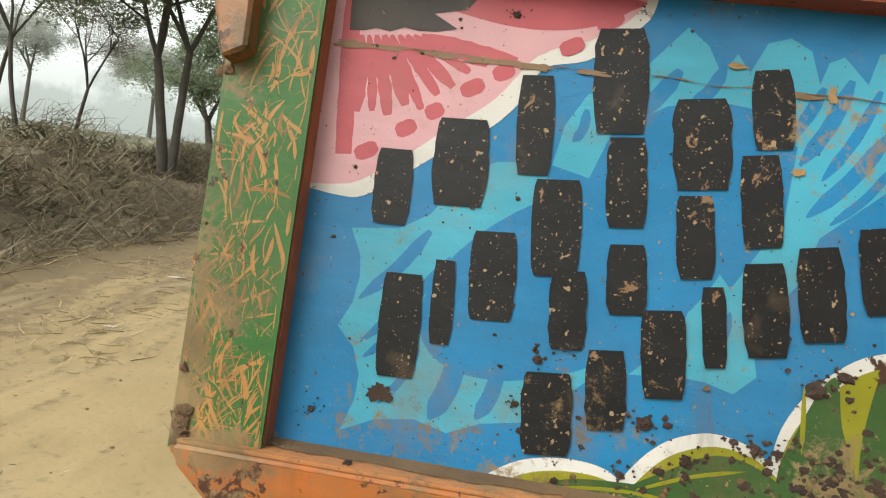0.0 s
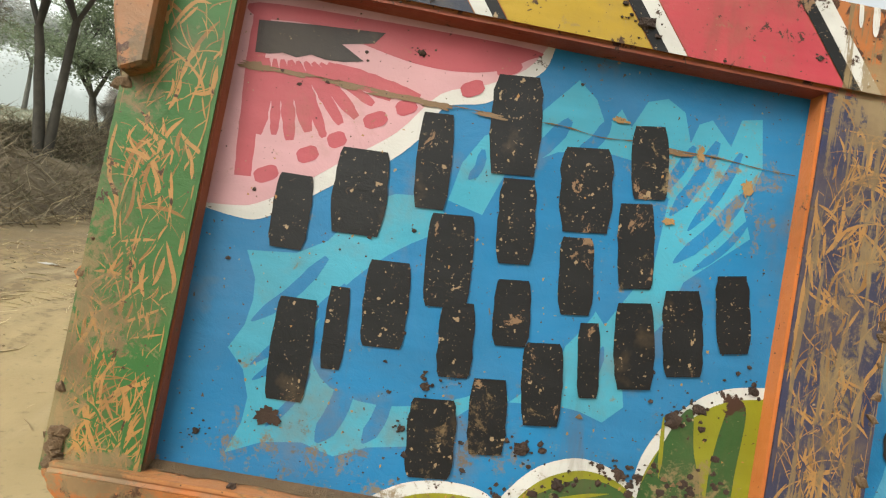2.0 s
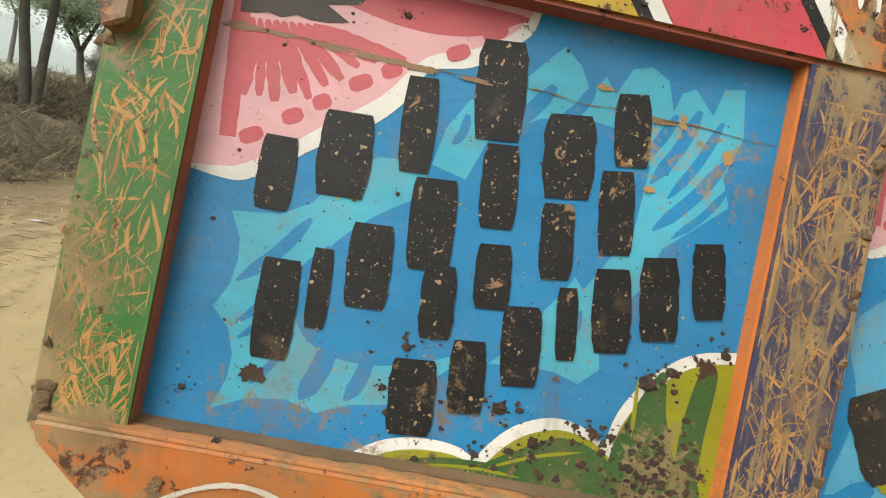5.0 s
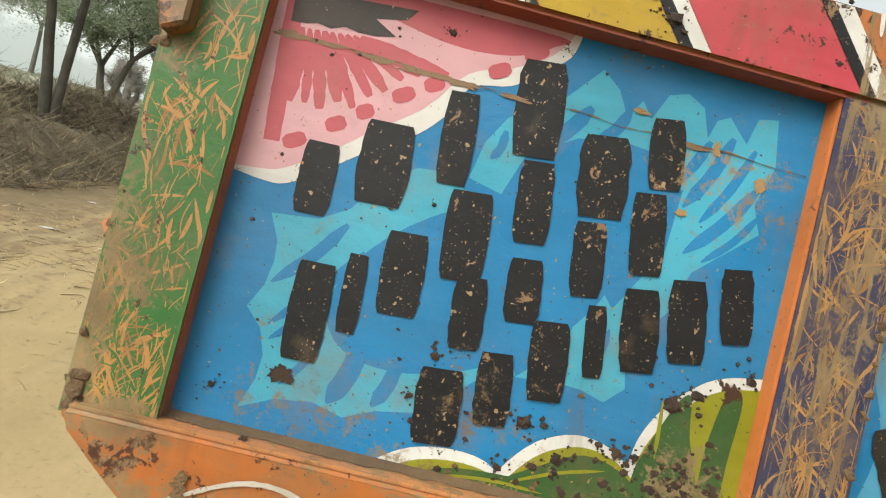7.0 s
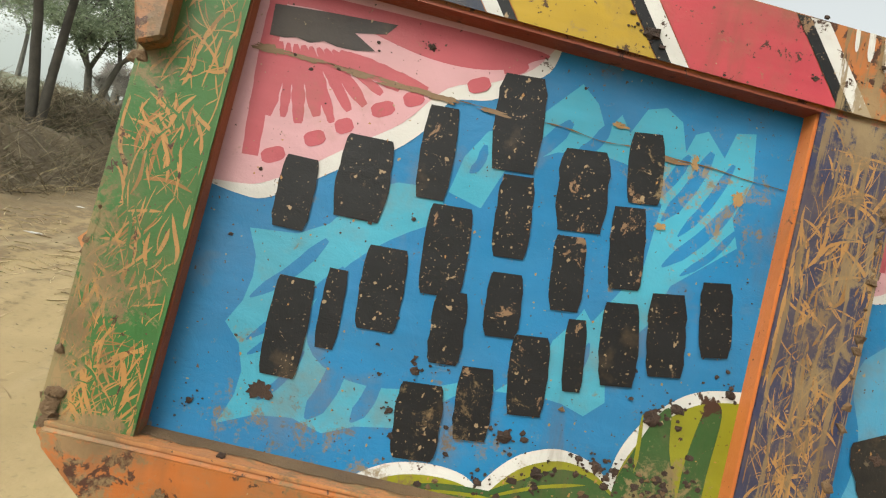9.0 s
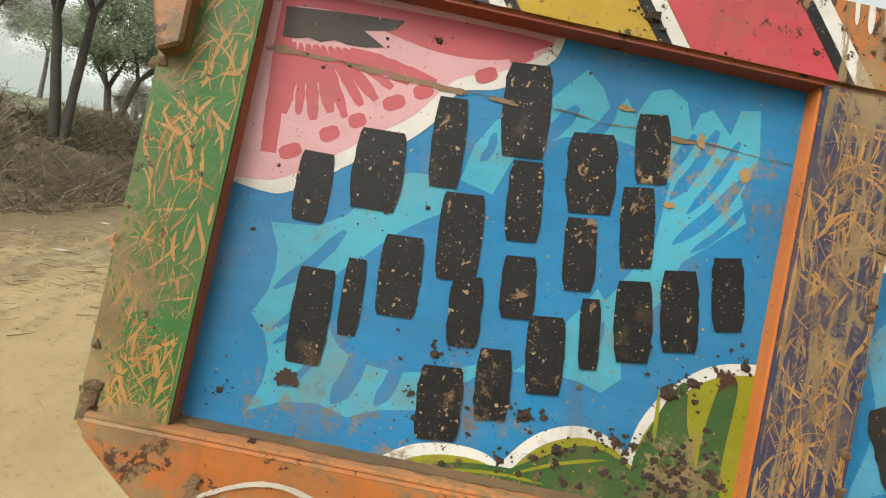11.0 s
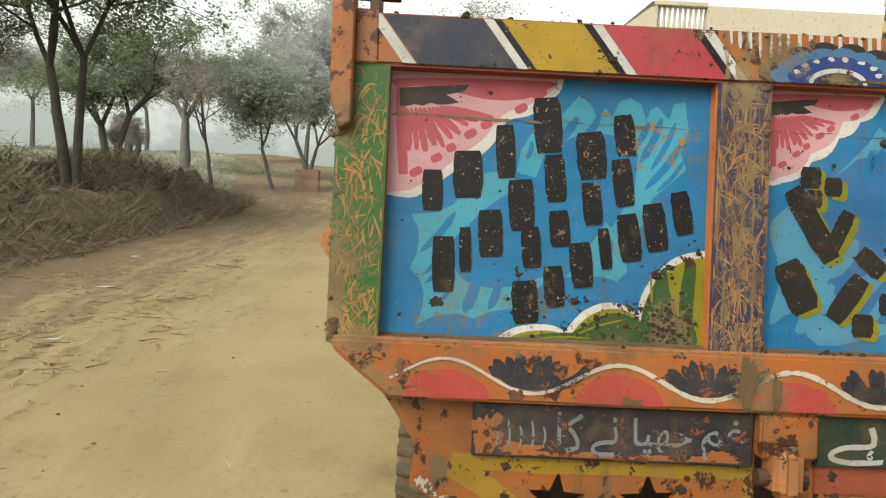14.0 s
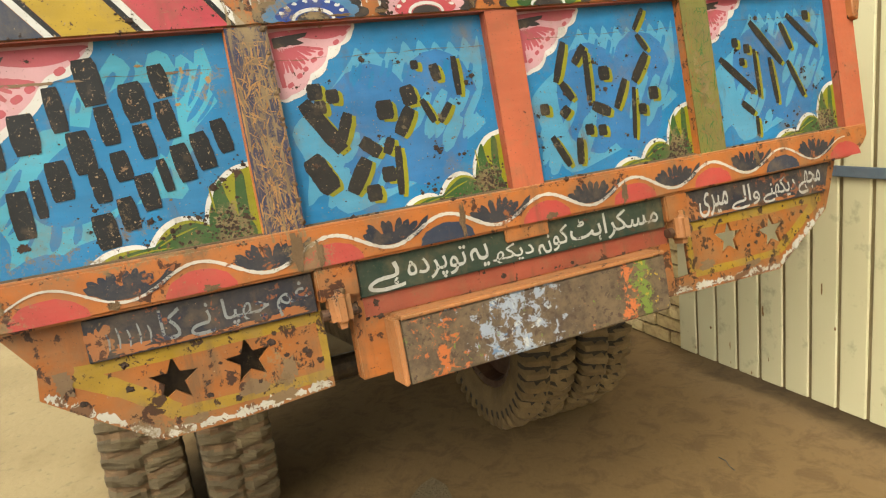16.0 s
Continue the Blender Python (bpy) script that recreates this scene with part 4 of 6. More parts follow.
def flower_corner(panel, x0, z1, w, h, bulge=0.0):
    """The pink blossom in the upper corner of a panel, edged with white."""
    def q(u, v):
        return x0 + w * u / 262, z1 - h * v / 192

    rim = [(0, 195), (24, 198), (47, 196), (79, 174), (110, 150), (146, 126), (170, 98), (183, 72), (217, 62), (240, 43), (262, 24), (268, 2)]
    seam = [(0, 191), (22, 189), (41, 184), (72, 163), (109, 132), (146, 102), (177, 62), (215, 46), (246, 26), (262, 2)]
    if bulge:
        rim, seam = scallops([q(*p) for p in rim[::2] + rim[-1:]], -bulge), scallops([q(*p) for p in seam[::2] + seam[-1:]], -bulge)
    else:
        rim, seam = [tuple(p) for p in curve([q(*p) for p in rim], 4)], [tuple(p) for p in curve([q(*p) for p in seam], 4)]
    part("white_edging", film(bmesh.new(), [(x0, z1)] + rim, FACE - 0.00048), WHITE, panel)
    part("blossom", film(bmesh.new(), [(x0, z1)] + seam, FACE - 0.00072), PINK, panel)
    # rose border along the corner
    part("petal_band", stroke(bmesh.new(), [q(15, 24), q(17, 70), q(21, 118), q(25, 163)], 0.058 * w, FACE - 0.00082, (0.95, 0.9), 8, rag=0.05), ROSE, panel)
    part("petal_band", film(bmesh.new(), [tuple(p) for p in curve([q(*p) for p in ((10, 14), (120, 9), (250, 8), (246, 18), (220, 33), (186, 40), (150, 40), (112, 34), (60, 24), (12, 27))], 4, True)], FACE - 0.00083), ROSE, panel)
    for i, (u, v) in enumerate(((30, 126), (44, 124), (58, 126), (72, 116), (86, 118), (98, 104), (110, 96), (122, 82), (136, 74), (160, 68))):
        a = 26 + 6.4 * i, 60 - 0.6 * i
        wide = random.uniform(0.031, 0.048) * w
        part("petal_stroke", stroke(bmesh.new(), [q(*a), q(a[0] * 0.5 + u * 0.5 + 2, a[1] * 0.45 + v * 0.55), q(u, v)], wide, FACE - 0.00088 - 0.00001 * i, (0.3, 0.55), 7, rag=0.14), ROSE, panel)
    for u, v, k in ((44, 158, 9), (75, 135, 8), (97, 118, 7), (126, 95, 9), (150, 79, 8), (203, 52, 9), (231, 28, 10)):
        part("petal_dab", stroke(bmesh.new(), [q(u - k, v + 0.5 * k), q(u, v), q(u + k, v - 0.6 * k)], 0.05 * w, FACE - 0.00104, (0.5, 0.5), 5), ROSE, panel)
    dark = [(13, 29), (60, 24), (121, 19), (113, 30), (86, 36), (107, 47), (90, 51), (74, 52), (62, 50), (50, 55), (38, 53), (28, 56), (15, 57)]
    part("dark_stamen", film(bmesh.new(), [q(*p) for p in dark], FACE - 0.00116), DARK, panel)


def leaf_corner(panel, x1, z0, w, h):
    """The green mound in the lower corner of a panel, edged with lime and white."""
    def q(u, v):
        return x1 - w * (500 - u) / 335, z0 + h * (420 - v) / 158

    lobes = [[(165, 420), (199, 396), (226, 387), (253, 385), (273, 388), (286, 395)], [(286, 395), (304, 371), (323, 356), (350, 347), (378, 351), (398, 363)], [(398, 363), (403, 335), (419, 305), (446, 278), (470, 266), (500, 260)]]
    rim = []
    for lobe in lobes:
        rim += [tuple(p) for p in curve([q(*p) for p in lobe], 5)]
    part("white_edging", film(bmesh.new(), rim + [(x1, z0)], FACE - 0.00048), WHITE, panel)
    lime = [(min(x1, x + 0.006), max(z0, z - 0.0095)) for x, z in rim]
    part("lime_ground", film(bmesh.new(), lime + [(x1, z0)], FACE - 0.00072), LIME, panel)
    blades = (((214, 417), (238, 403), (276, 397), (330, 397), (400, 408), (484, 414), (484, 419), (300, 420)), ((292, 402), (322, 381), (358, 363), (396, 371), (430, 400), (404, 412), (336, 401)),
              ((404, 372), (412, 342), (428, 301), (440, 290), (447, 326), (463, 372), (452, 404), (412, 408)), ((464, 374), (463, 332), (470, 284), (478, 274), (487, 286), (485, 341), (484, 404), (466, 404)),
              ((398, 384), (440, 366), (484, 376), (485, 418), (396, 418)))
    for i, b in enumerate(blades):
        part("leaf_blade", film(bmesh.new(), [tuple(p) for p in curve([q(*p) for p in b], 4, True)], FACE - 0.00090 - 0.00002 * i), LEAF, panel)
    for i, (u0, v0, u1, v1) in enumerate(((300, 400, 380, 372), (416, 300, 420, 352), (452, 300, 458, 362), (240, 408, 330, 404))):
        part("lime_vein", stroke(bmesh.new(), [q(u0, v0), q((u0 + u1) / 2, (v0 + v1) / 2 - 3), q(u1, v1)], 0.0032, FACE - 0.00108, (0.3, 0.1), 4, rag=0.2), LIME, panel)
    for name, mat, n, size, lift in (("mud_spatter", MUDDY, 230, (0.0008, 0.0012, 0.002, 0.003, 0.0042), 0.0012), ("tan_fleck", MUD_FILM, 120, (0.0006, 0.001, 0.0016, 0.003), 0.0017)):
        bm = bmesh.new()
        for i in range(n):
            u, v = (random.gauss(448, 26), random.gauss(388, 24)) if i % 4 else (random.uniform(230, 490), 418 - abs(random.gauss(0, 36)))
            x, z = q(min(494, u), min(417, max(v, 300)))
            blob(bm, x, FACE - lift, z, random.choice(size), 0.3, 1)
        tagged(part(name, bm, mat, panel), kind="stuff")


def splash(panel, x0, x1, z0, z1, seed):
    """Light-blue wash: a fringe of flame shapes along the top and slanting rays."""
    rnd = random.Random(seed)
    bm = bmesh.new()
    w, n = x1 - x0, 9
    pts = []
    for i in range(n):
        x = x0 + w * (0.36 + 0.6 * i / (n - 1))
        pts += [(x - 0.02 * w, z1 - 0.075 - rnd.uniform(0, 0.01)), (x + 0.012 * w, z1 - 0.045 - rnd.uniform(0, 0.014))]
    pts += [(x1 - 0.02, z1 - 0.16), (x1 - 0.05, z1 - 0.22), (x1 - 0.03, z0 + 0.17), (x1 - 0.12, z0 + 0.12), (x1 - 0.2, z0 + 0.07)]
    pts += [(x0 + 0.4 * w, z0 + 0.04), (x0 + 0.2 * w, z0 + 0.02), (x0 + 0.12 * w, z0 + 0.07), (x0 + 0.04 * w, z0 + 0.05), (x0 + 0.07 * w, z0 + 0.13), (x0 + 0.03 * w, z0 + 0.2), (x0 + 0.1 * w, z0 + 0.24), (x0 + 0.22 * w, z0 + 0.28)]
    film(bm, [(q.x, q.y) for q in curve(pts, 3, True)], FACE - 0.0002)
    for i, (u, v, ru, rv) in enumerate(((0.40, 0.46, 0.22, 0.135), (0.73, 0.58, 0.19, 0.105), (0.62, 0.36, 0.21, 0.1))):
        part("blue_disc", film(bmesh.new(), ellipse(x0 + u * w, z0 + v * (z1 - z0), ru * w, rv, 34, wobble=0.03), FACE - 0.00026 - 0.00002 * i), DISC_BLUE, panel)
    for i in range(12):
        x = x0 + w * rnd.uniform(0.34, 0.95)
        z = z1 - 0.08 - rnd.uniform(0, 0.03)
        part("blue_streak", stroke(bmesh.new(), [(x, z), (x - 0.006, z - 0.018), (x - 0.016, z - 0.036)], rnd.uniform(0.007, 0.013), FACE - 0.00034, (0.5, 0.3)), BLUE, panel)
    part("light_blue_wash", bm, WASH_BLUE, panel)
    for i in range(10):
        x = x0 + w * (0.66 + 0.32 * rnd.random())
        z = z1 - 0.14 - rnd.uniform(0, 0.1)
        ln = rnd.uniform(0.05, 0.1)
        part("light_blue_ray", stroke(bmesh.new(), [(x, z), (x - ln * 0.35, z - ln * 0.5), (x - ln * 0.7, z - ln)], rnd.uniform(0.014, 0.026), FACE - 0.00036 - 0.000005 * i, (0.6, 0.2)), WASH_BLUE, panel)
    for i in range(12):
        x = x0 + w * rnd.uniform(0.05, 0.36)
        z = z0 + rnd.uniform(0.02, 0.14)
        ln = rnd.uniform(0.04, 0.09)
        part("light_blue_ray", stroke(bmesh.new(), [(x, z), (x + ln * 0.4, z + ln * 0.45), (x + ln * 0.7, z + ln)], rnd.uniform(0.016, 0.03), FACE - 0.00036 - 0.000005 * i, (0.3, 0.3)), WASH_BLUE, panel)


def smears(parent, places, y, seed, low=0.0, high=9.0, name="mud_smear", mud_mat=MUD_FILM):
    """Dried mud wiped or run down over the paint: one ragged film each."""
    rnd = random.Random(seed)
    for i, (x, z, w, h) in enumerate(places):
        pts, off = [], rnd.uniform(0, 40)
        for k in range(44):
            t = 2 * math.pi * k / 44
            c, s = math.cos(t), math.sin(t)
            rr = 0.5 * (1 + 0.6 * noise.noise(Vector((c * 1.3 + off, s * 1.3, 0))) + 0.45 * noise.noise(Vector((c * 4 + off, s * 4, 5)))) + rnd.uniform(-0.05, 0.05)
            pts.append((x + w * rr * c, min(high, max(low, z + h * rr * s))))
        part(name, film(bmesh.new(), pts, y - 0.00003 * i), mud_mat, parent)


def sheet(x0, x1):
    p = part("panel", boxed(x0 - 0.004, x1 + 0.004, FACE, FACE + 0.006, ZB - 0.01, ZT + 0.01), BLUE, trolley, "blue painted tailgate panel with pink blossom and green mound")
    bm = bmesh.new()
    z = ZT - 0.068
    stroke(bm, [(x0 + 0.004 + (x1 - x0 - 0.008) * k / 14, z - 0.004 * k / 14 + random.uniform(-0.0022, 0.0022)) for k in range(15)], 0.0009, FACE - 0.00132, (1, 1), 4, rag=0.9)
    part("seam", bm, MUD_FILM, p)
    bm = bmesh.new()
    for _ in range(150):
        blob(bm, random.uniform(x0 + 0.005, x1 - 0.005), FACE - 0.00120, random.uniform(ZB + 0.005, ZT - 0.02), random.choice((0.0005, 0.0005, 0.0007, 0.0009, 0.0012, 0.002)), 0.4, 1)
    tagged(part("mud_fleck", bm, MUDDY, p), kind="stuff")
    bm = bmesh.new()
    for _ in range(110):
        u, v = random.uniform(x0 + 0.01, x1 - 0.01), ZB + 0.01 + (ZT - ZB - 0.03) * random.betavariate(1.0, 1.5)
        film(bm, ellipse(u, v, random.choice((0.0005, 0.0008, 0.0012)), random.choice((0.0005, 0.0008, 0.0015)), 7, wobble=0.5), FACE - 0.00185)
    tagged(part("tan_fleck", bm, SCRIBBLE, p), kind="stuff")
    places = [(x0 + (x1 - x0) * (0.08 + 0.14 * k), ZB + 0.004, 0.11, random.uniform(0.006, 0.016)) for k in range(6)]
    smears(p, places, FACE - 0.00130, int(100 * x0), ZB, ZT)
    return p


def at(u, v):
    """Millimetres right of and below the first panel's upper corner."""
    return PANELS[0][0] + u / 1000, ZT - v / 1000


def first_panel():
    x0, x1 = PANELS[0]
    p = sheet(x0, x1)
    burst = [(41, 224), (82, 219), (106, 204), (134, 165), (155, 154), (190, 150), (250, 240), (282, 310), (249, 323), (205, 362), (170, 369), (144, 381), (116, 374), (84, 379), (55, 393), (64, 366), (65, 345), (57, 323), (41, 307), (51, 286), (54, 264), (52, 246)]
    flames = [(206, 117), (200, 151), (231, 158), (245, 117), (286, 92), (325, 84), (354, 87), (389, 114), (386, 171), (414, 183), (466, 135), (456, 110), (467, 72), (460, 29), (442, 33), (436, 58), (416, 38), (405, 44), (400, 62), (391, 36), (374, 27), (357, 33), (346, 58), (335, 44), (324, 62), (312, 40), (294, 26), (257, 71), (221, 90)]
    low = [(330, 208), (352, 232), (386, 171), (414, 183), (402, 222), (372, 262), (380, 298), (364, 314), (342, 308), (326, 307), (282, 311), (318, 276)]
    for i, q in enumerate((burst, flames, low)):
        part("light_blue_wash", film(bmesh.new(), [at(*c) for c in q], FACE - 0.00018 - 0.00002 * i), SKYBLUE, p)
    for i, (cu, cv, a, b, turn) in enumerate(((228, 243, 132, 70, 30), (318, 150, 66, 62, 10))):
        c, k = math.cos(radians(turn)), math.sin(radians(turn))
        disc = [at(cu + a * math.cos(t) * c - b * math.sin(t) * k, cv - a * math.cos(t) * k - b * math.sin(t) * c) for t in [radians(9 * n) for n in range(40)]]
        part("blue_disc", film(bmesh.new(), disc, FACE - 0.00028 - 0.00002 * i), BLUE, p)
    rays = [(108, 218, 56, 282, 11), (128, 238, 62, 318, 9), (112, 278, 66, 330, 8), (146, 312, 128, 372, 18), (180, 318, 166, 366, 13), (112, 316, 84, 366, 7), (292, 62, 250, 112, 14), (326, 56, 302, 92, 11), (372, 52, 356, 84, 8),
            (404, 64, 372, 118, 10), (424, 56, 392, 128, 12), (446, 62, 410, 138, 9), (456, 96, 402, 168, 12), (462, 120, 420, 172, 7), (340, 292, 354, 250, 8), (222, 102, 214, 130, 8)]
    for i, (a, b, c, d, wide) in enumerate(rays):
        part("blue_streak", stroke(bmesh.new(), [at(a, b), at((a + c) / 2 + 3, (b + d) / 2 + 2), at(c, d)], wide / 1000, FACE - 0.00036 - 0.00001 * i, (0.4, 0.15), 6, rag=0.04), BLUE, p)
    flower_corner(p, x0, ZT, 0.262, 0.192)
    leaf_corner(p, x1, ZB, 0.335, 0.158)
    # plain black bars
    bars = [(71, 185, 45, 72), (125, 158, 64, 83), (182, 120, 42, 94), (246, 76, 61, 98), (93, 299, 49, 98), (126, 275, 19, 79), (164, 248, 53, 83), (210, 202, 57, 90), (261, 158, 45, 83), (316, 120, 64, 83), (367, 86, 45, 72), (367, 160, 45, 83), (320, 195, 42, 75), (228, 267, 42, 72), (271, 236, 45, 64), (222, 352, 57, 75), (266, 326, 45, 72), (307, 291, 49, 79), (343, 264, 19, 72), (380, 245, 49, 83), (420, 227, 49, 83), (461, 203, 42, 75)]
    for i, (u, v, w, h) in enumerate(bars):
        bm = bmesh.new()
        lean = -0.17 * h * u / 460
        stroke(bm, [at(u - lean / 2, v + 0.44 * h), at(u, v), at(u + lean / 2, v - 0.44 * h)], max(0.019, w * 0.72 / 1000), FACE - 0.00136 - 0.00004 * i, (0.82, 0.82), 5, rag=0.04)
        part("painted_bar", bm, BLACK, p)
    clods = bmesh.new()
    for u, v, r in [(155, 30, 6), (29, 379, 5), (425, 301, 12), (446, 289, 9), (402, 354, 7), (369, 351, 6), (386, 355, 9), (300, 347, 10), (286, 391, 6), (335, 372, 9), (237, 296, 5), (210, 310, 7), (490, 265, 8), (196, 348, 5), (180, 320, 3), (203, 369, 5), (366, 112, 5), (336, 384, 6)]:
        crumbs(clods, at(u, v)[0], FACE - 0.0012, at(u, v)[1], r / 1000)
    tagged(part("mud_crust", clods, MUDDY, p), kind="stuff")
    smears(p, [at(u, v) + (a / 1000, b / 1000) for u, v, a, b in ((456, 92, 9, 14), (410, 70, 7, 13), (335, 54, 14, 5), (392, 133, 10, 6))], FACE - 0.00150, 41, ZB, ZT, "dried_splash", SPLASH)
    smears(p, [at(18, 69) + (0.034, 0.007), at(52, 69) + (0.03, 0.005), at(96, 70) + (0.04, 0.005), at(140, 71) + (0.05, 0.006), at(176, 72) + (0.03, 0.005), at(222, 72) + (0.03, 0.004), at(388, 73) + (0.03, 0.004)], FACE - 0.00140, 77, ZB, ZT, "flaked_seam", RUBBED)
    smears(p, [at(85, 357) + (0.02, 0.016)], FACE - 0.00150, 42, ZB, ZT, "dried_splash", MUDDY)


first_panel()


def barred_panel(k, strokes, dots, seed, blossom=(0.185, 0.145)):
    """A panel with plain dark bars, each with a lime shadow."""
    x0, x1 = PANELS[k]
    p = sheet(x0, x1)
    splash(p, x0, x1, ZB, ZT, seed)
    flower_corner(p, x0, ZT, *blossom, 0.16)
    leaf_corner(p, x1, ZB, 0.28, 0.15)
    bars = [(w, Vector((xa, za)), Vector((xb, zb))) for w, xa, za, xb, zb in strokes]
    bars += [(r * 1.9, Vector((x, z - r)), Vector((x, z + r))) for x, z, r in dots]
    off = Vector((0.009, -0.006))
    for i, (w, q0, q1) in enumerate(bars):
        part("lime_shadow", stroke(bmesh.new(), [q0 + off, (q0 + q1) / 2 + off * 1.2, q1 + off], w * 0.9, FACE - 0.00120 - 0.00002 * i, (0.7, 0.7), rag=0.04), LIME, p)
        part("painted_bar", stroke(bmesh.new(), [q0, (q0 + q1) / 2, q1], w, FACE - 0.00170 - 0.00002 * i, (0.75, 0.75), rag=0.05), BLACK_WORN, p)
    clods = bmesh.new()
    for _ in range(30):
        crumbs(clods, random.uniform(x0 + 0.02, x1 - 0.02), FACE - 0.0012, random.uniform(ZB + 0.03, ZT - 0.06), random.choice((0.002, 0.003, 0.005, 0.007, 0.010)), 9)
    tagged(part("mud_crust", clods, MUDDY, p), kind="stuff")


barred_panel(1, [(0.036, 0.653, 1.343, 0.72, 1.234), (0.025, 0.718, 1.249, 0.745, 1.311), (0.048, 0.647, 1.228, 0.684, 1.152), (0.031, 0.763, 1.249, 0.801, 1.216), (0.022, 0.816, 1.213, 0.832, 1.247), (0.034, 0.769, 1.209, 0.724, 1.141), (0.036, 0.886, 1.355, 0.894, 1.311), (0.031, 0.889, 1.306, 0.852, 1.25), (0.017, 0.844, 1.227, 0.833, 1.12), (0.017, 0.919, 1.321, 0.942, 1.268), (0.017, 0.955, 1.266, 0.987, 1.306), (0.025, 0.96, 1.396, 0.967, 1.358), (0.017, 1.014, 1.409, 1.014, 1.321)],
             [(0.682, 1.362, 0.017), (0.718, 1.349, 0.015), (0.688, 1.329, 0.014), (0.829, 1.308, 0.021), (0.813, 1.169, 0.017), (0.772, 1.134, 0.018), (0.916, 1.398, 0.01)], 71)
barred_panel(2, [(0.02, 1.316, 1.418, 1.278, 1.322), (0.022, 1.293, 1.32, 1.32, 1.277), (0.025, 1.304, 1.259, 1.281, 1.239), (0.02, 1.244, 1.194, 1.283, 1.118), (0.022, 1.315, 1.116, 1.323, 1.182), (0.022, 1.374, 1.405, 1.338, 1.362), (0.018, 1.376, 1.392, 1.37, 1.268), (0.028, 1.376, 1.256, 1.428, 1.233), (0.02, 1.447, 1.24, 1.487, 1.312), (0.014, 1.574, 1.484, 1.537, 1.432), (0.017, 1.543, 1.42, 1.571, 1.378), (0.025, 1.566, 1.37, 1.514, 1.302), (0.014, 1.511, 1.288, 1.492, 1.158)],
             [(1.424, 1.332, 0.018), (1.235, 1.261, 0.014), (1.356, 1.198, 0.014), (1.395, 1.192, 0.014), (1.53, 1.23, 0.014), (1.572, 1.267, 0.017)], 72)
barred_panel(3, [(0.022, 1.817, 1.333, 1.933, 1.231), (0.022, 1.945, 1.426, 2.052, 1.302), (0.014, 1.949, 1.35, 1.95, 1.214), (0.017, 2.005, 1.322, 2.017, 1.19), (0.02, 2.063, 1.416, 2.097, 1.339), (0.018, 2.075, 1.307, 2.127, 1.2), (0.02, 2.093, 1.437, 2.202, 1.342), (0.02, 1.878, 1.207, 1.921, 1.172), (0.014, 1.929, 1.163, 1.927, 1.107)],
             [(1.88, 1.372, 0.013), (1.922, 1.353, 0.013), (1.898, 1.318, 0.011), (2.171, 1.431, 0.014)], 73, (0.15, 0.12))


def scribbles(parent, x0, x1, z0, z1, y, count, material, seed, w=0.0028, label="orange leaf-shaped brush strokes"):
    """Sheaves of pointed brush strokes: each springs from one root and fans out."""
    rnd = random.Random(seed)
    bm = bmesh.new()
    made, i = 0, 0
    while made < count:
        rx, rz = rnd.uniform(x0 + 0.006, x1 - 0.006), z0 + (z1 - z0) * rnd.random() ** 1.3
        lean = radians(rnd.choice((90, 90, 75, 105, 50, 130, 270)) + rnd.gauss(0, 12))
        bow = rnd.uniform(-0.5, 0.5)
        for _ in range(rnd.randint(3, 8)):
            a = lean + radians(rnd.gauss(0, 15))
            ln = rnd.choice((0.008, 0.012, 0.018, 0.024, 0.032, 0.045)) * rnd.uniform(0.7, 1.25)
            wd = w * rnd.choice((0.4, 0.55, 0.7, 1.0, 1.5, 2.1)) * min(1.0, ln / 0.022)
            ox, oz = rx + rnd.gauss(0, 0.012), rz + rnd.gauss(0, 0.022)
            c = 1.3 * bow + rnd.uniform(-0.45, 0.45)
            pts = []
            for k in (0.0, 0.3, 0.65, 1.0):
                px = ox + ln * k * math.cos(a) - ln * c * k * k * math.sin(a)
                pz = oz + ln * k * math.sin(a) + ln * c * k * k * math.cos(a)
                pts.append((min(x1 - 0.002, max(x0 + 0.002, px)), min(z1 - 0.002, max(z0 + 0.002, pz))))
            stroke(bm, pts, wd, y - 0.0000002 * i, (0.1, 0.04), 3, rag=0.14)
            made, i = made + 1, i + 1
    return tagged(part("scribbled_stroke", bm, material, parent, label), kind="stuff")


def post(x0, x1, face_mat, body_mat, label, ink=None, seed=1, count=260):
    p = part("post", boxed(x0, x1, 0.002, 0.05, ZB - 0.005, ZT + 0.005, bevel=0.003), body_mat, trolley, label)
    part("post_face", boxed(x0 + 0.001, x1 - 0.001, -0.001, 0.001, ZB - 0.003, ZT + 0.002), face_mat, p)
    if ink:
        scribbles(p, x0 + 0.003, x1 - 0.003, ZB, ZT - 0.03, -0.00125, count, ink, seed, 0.0016)
        scribbles(p, x0 + 0.003, x1 - 0.003, ZB, ZT - 0.004, -0.00112, count // 2, OCHRE, seed + 5, 0.0015, "dull ochre strokes")
        scribbles(p, x0 + 0.003, x1 - 0.003, ZB, ZT - 0.05, -0.00138, count // 3, face_mat, seed + 6, 0.0014, "scratches down to the old paint")
    return p


green_post = post(XL, 0.02, GREEN, REVEAL_RED, "green corner post covered in orange leaf strokes, muddy at its foot", SCRIBBLE, 21, 330)
brown_post = post(0.52, 0.605, MUDPOST, REVEAL, "mud-caked navy post with orange leaf strokes", SCRIBBLE, 22, 400)
post(1.10, 1.186, CORAL, BRICKRED, "plain coral-orange post between the panels")
post(1.68, 1.773, OLIVE, ORANGE, "olive post with worn green and tan strokes", GREEN, 24, 200)
post(2.255, XR, CORAL, BRICKRED, "plain coral-orange corner post")


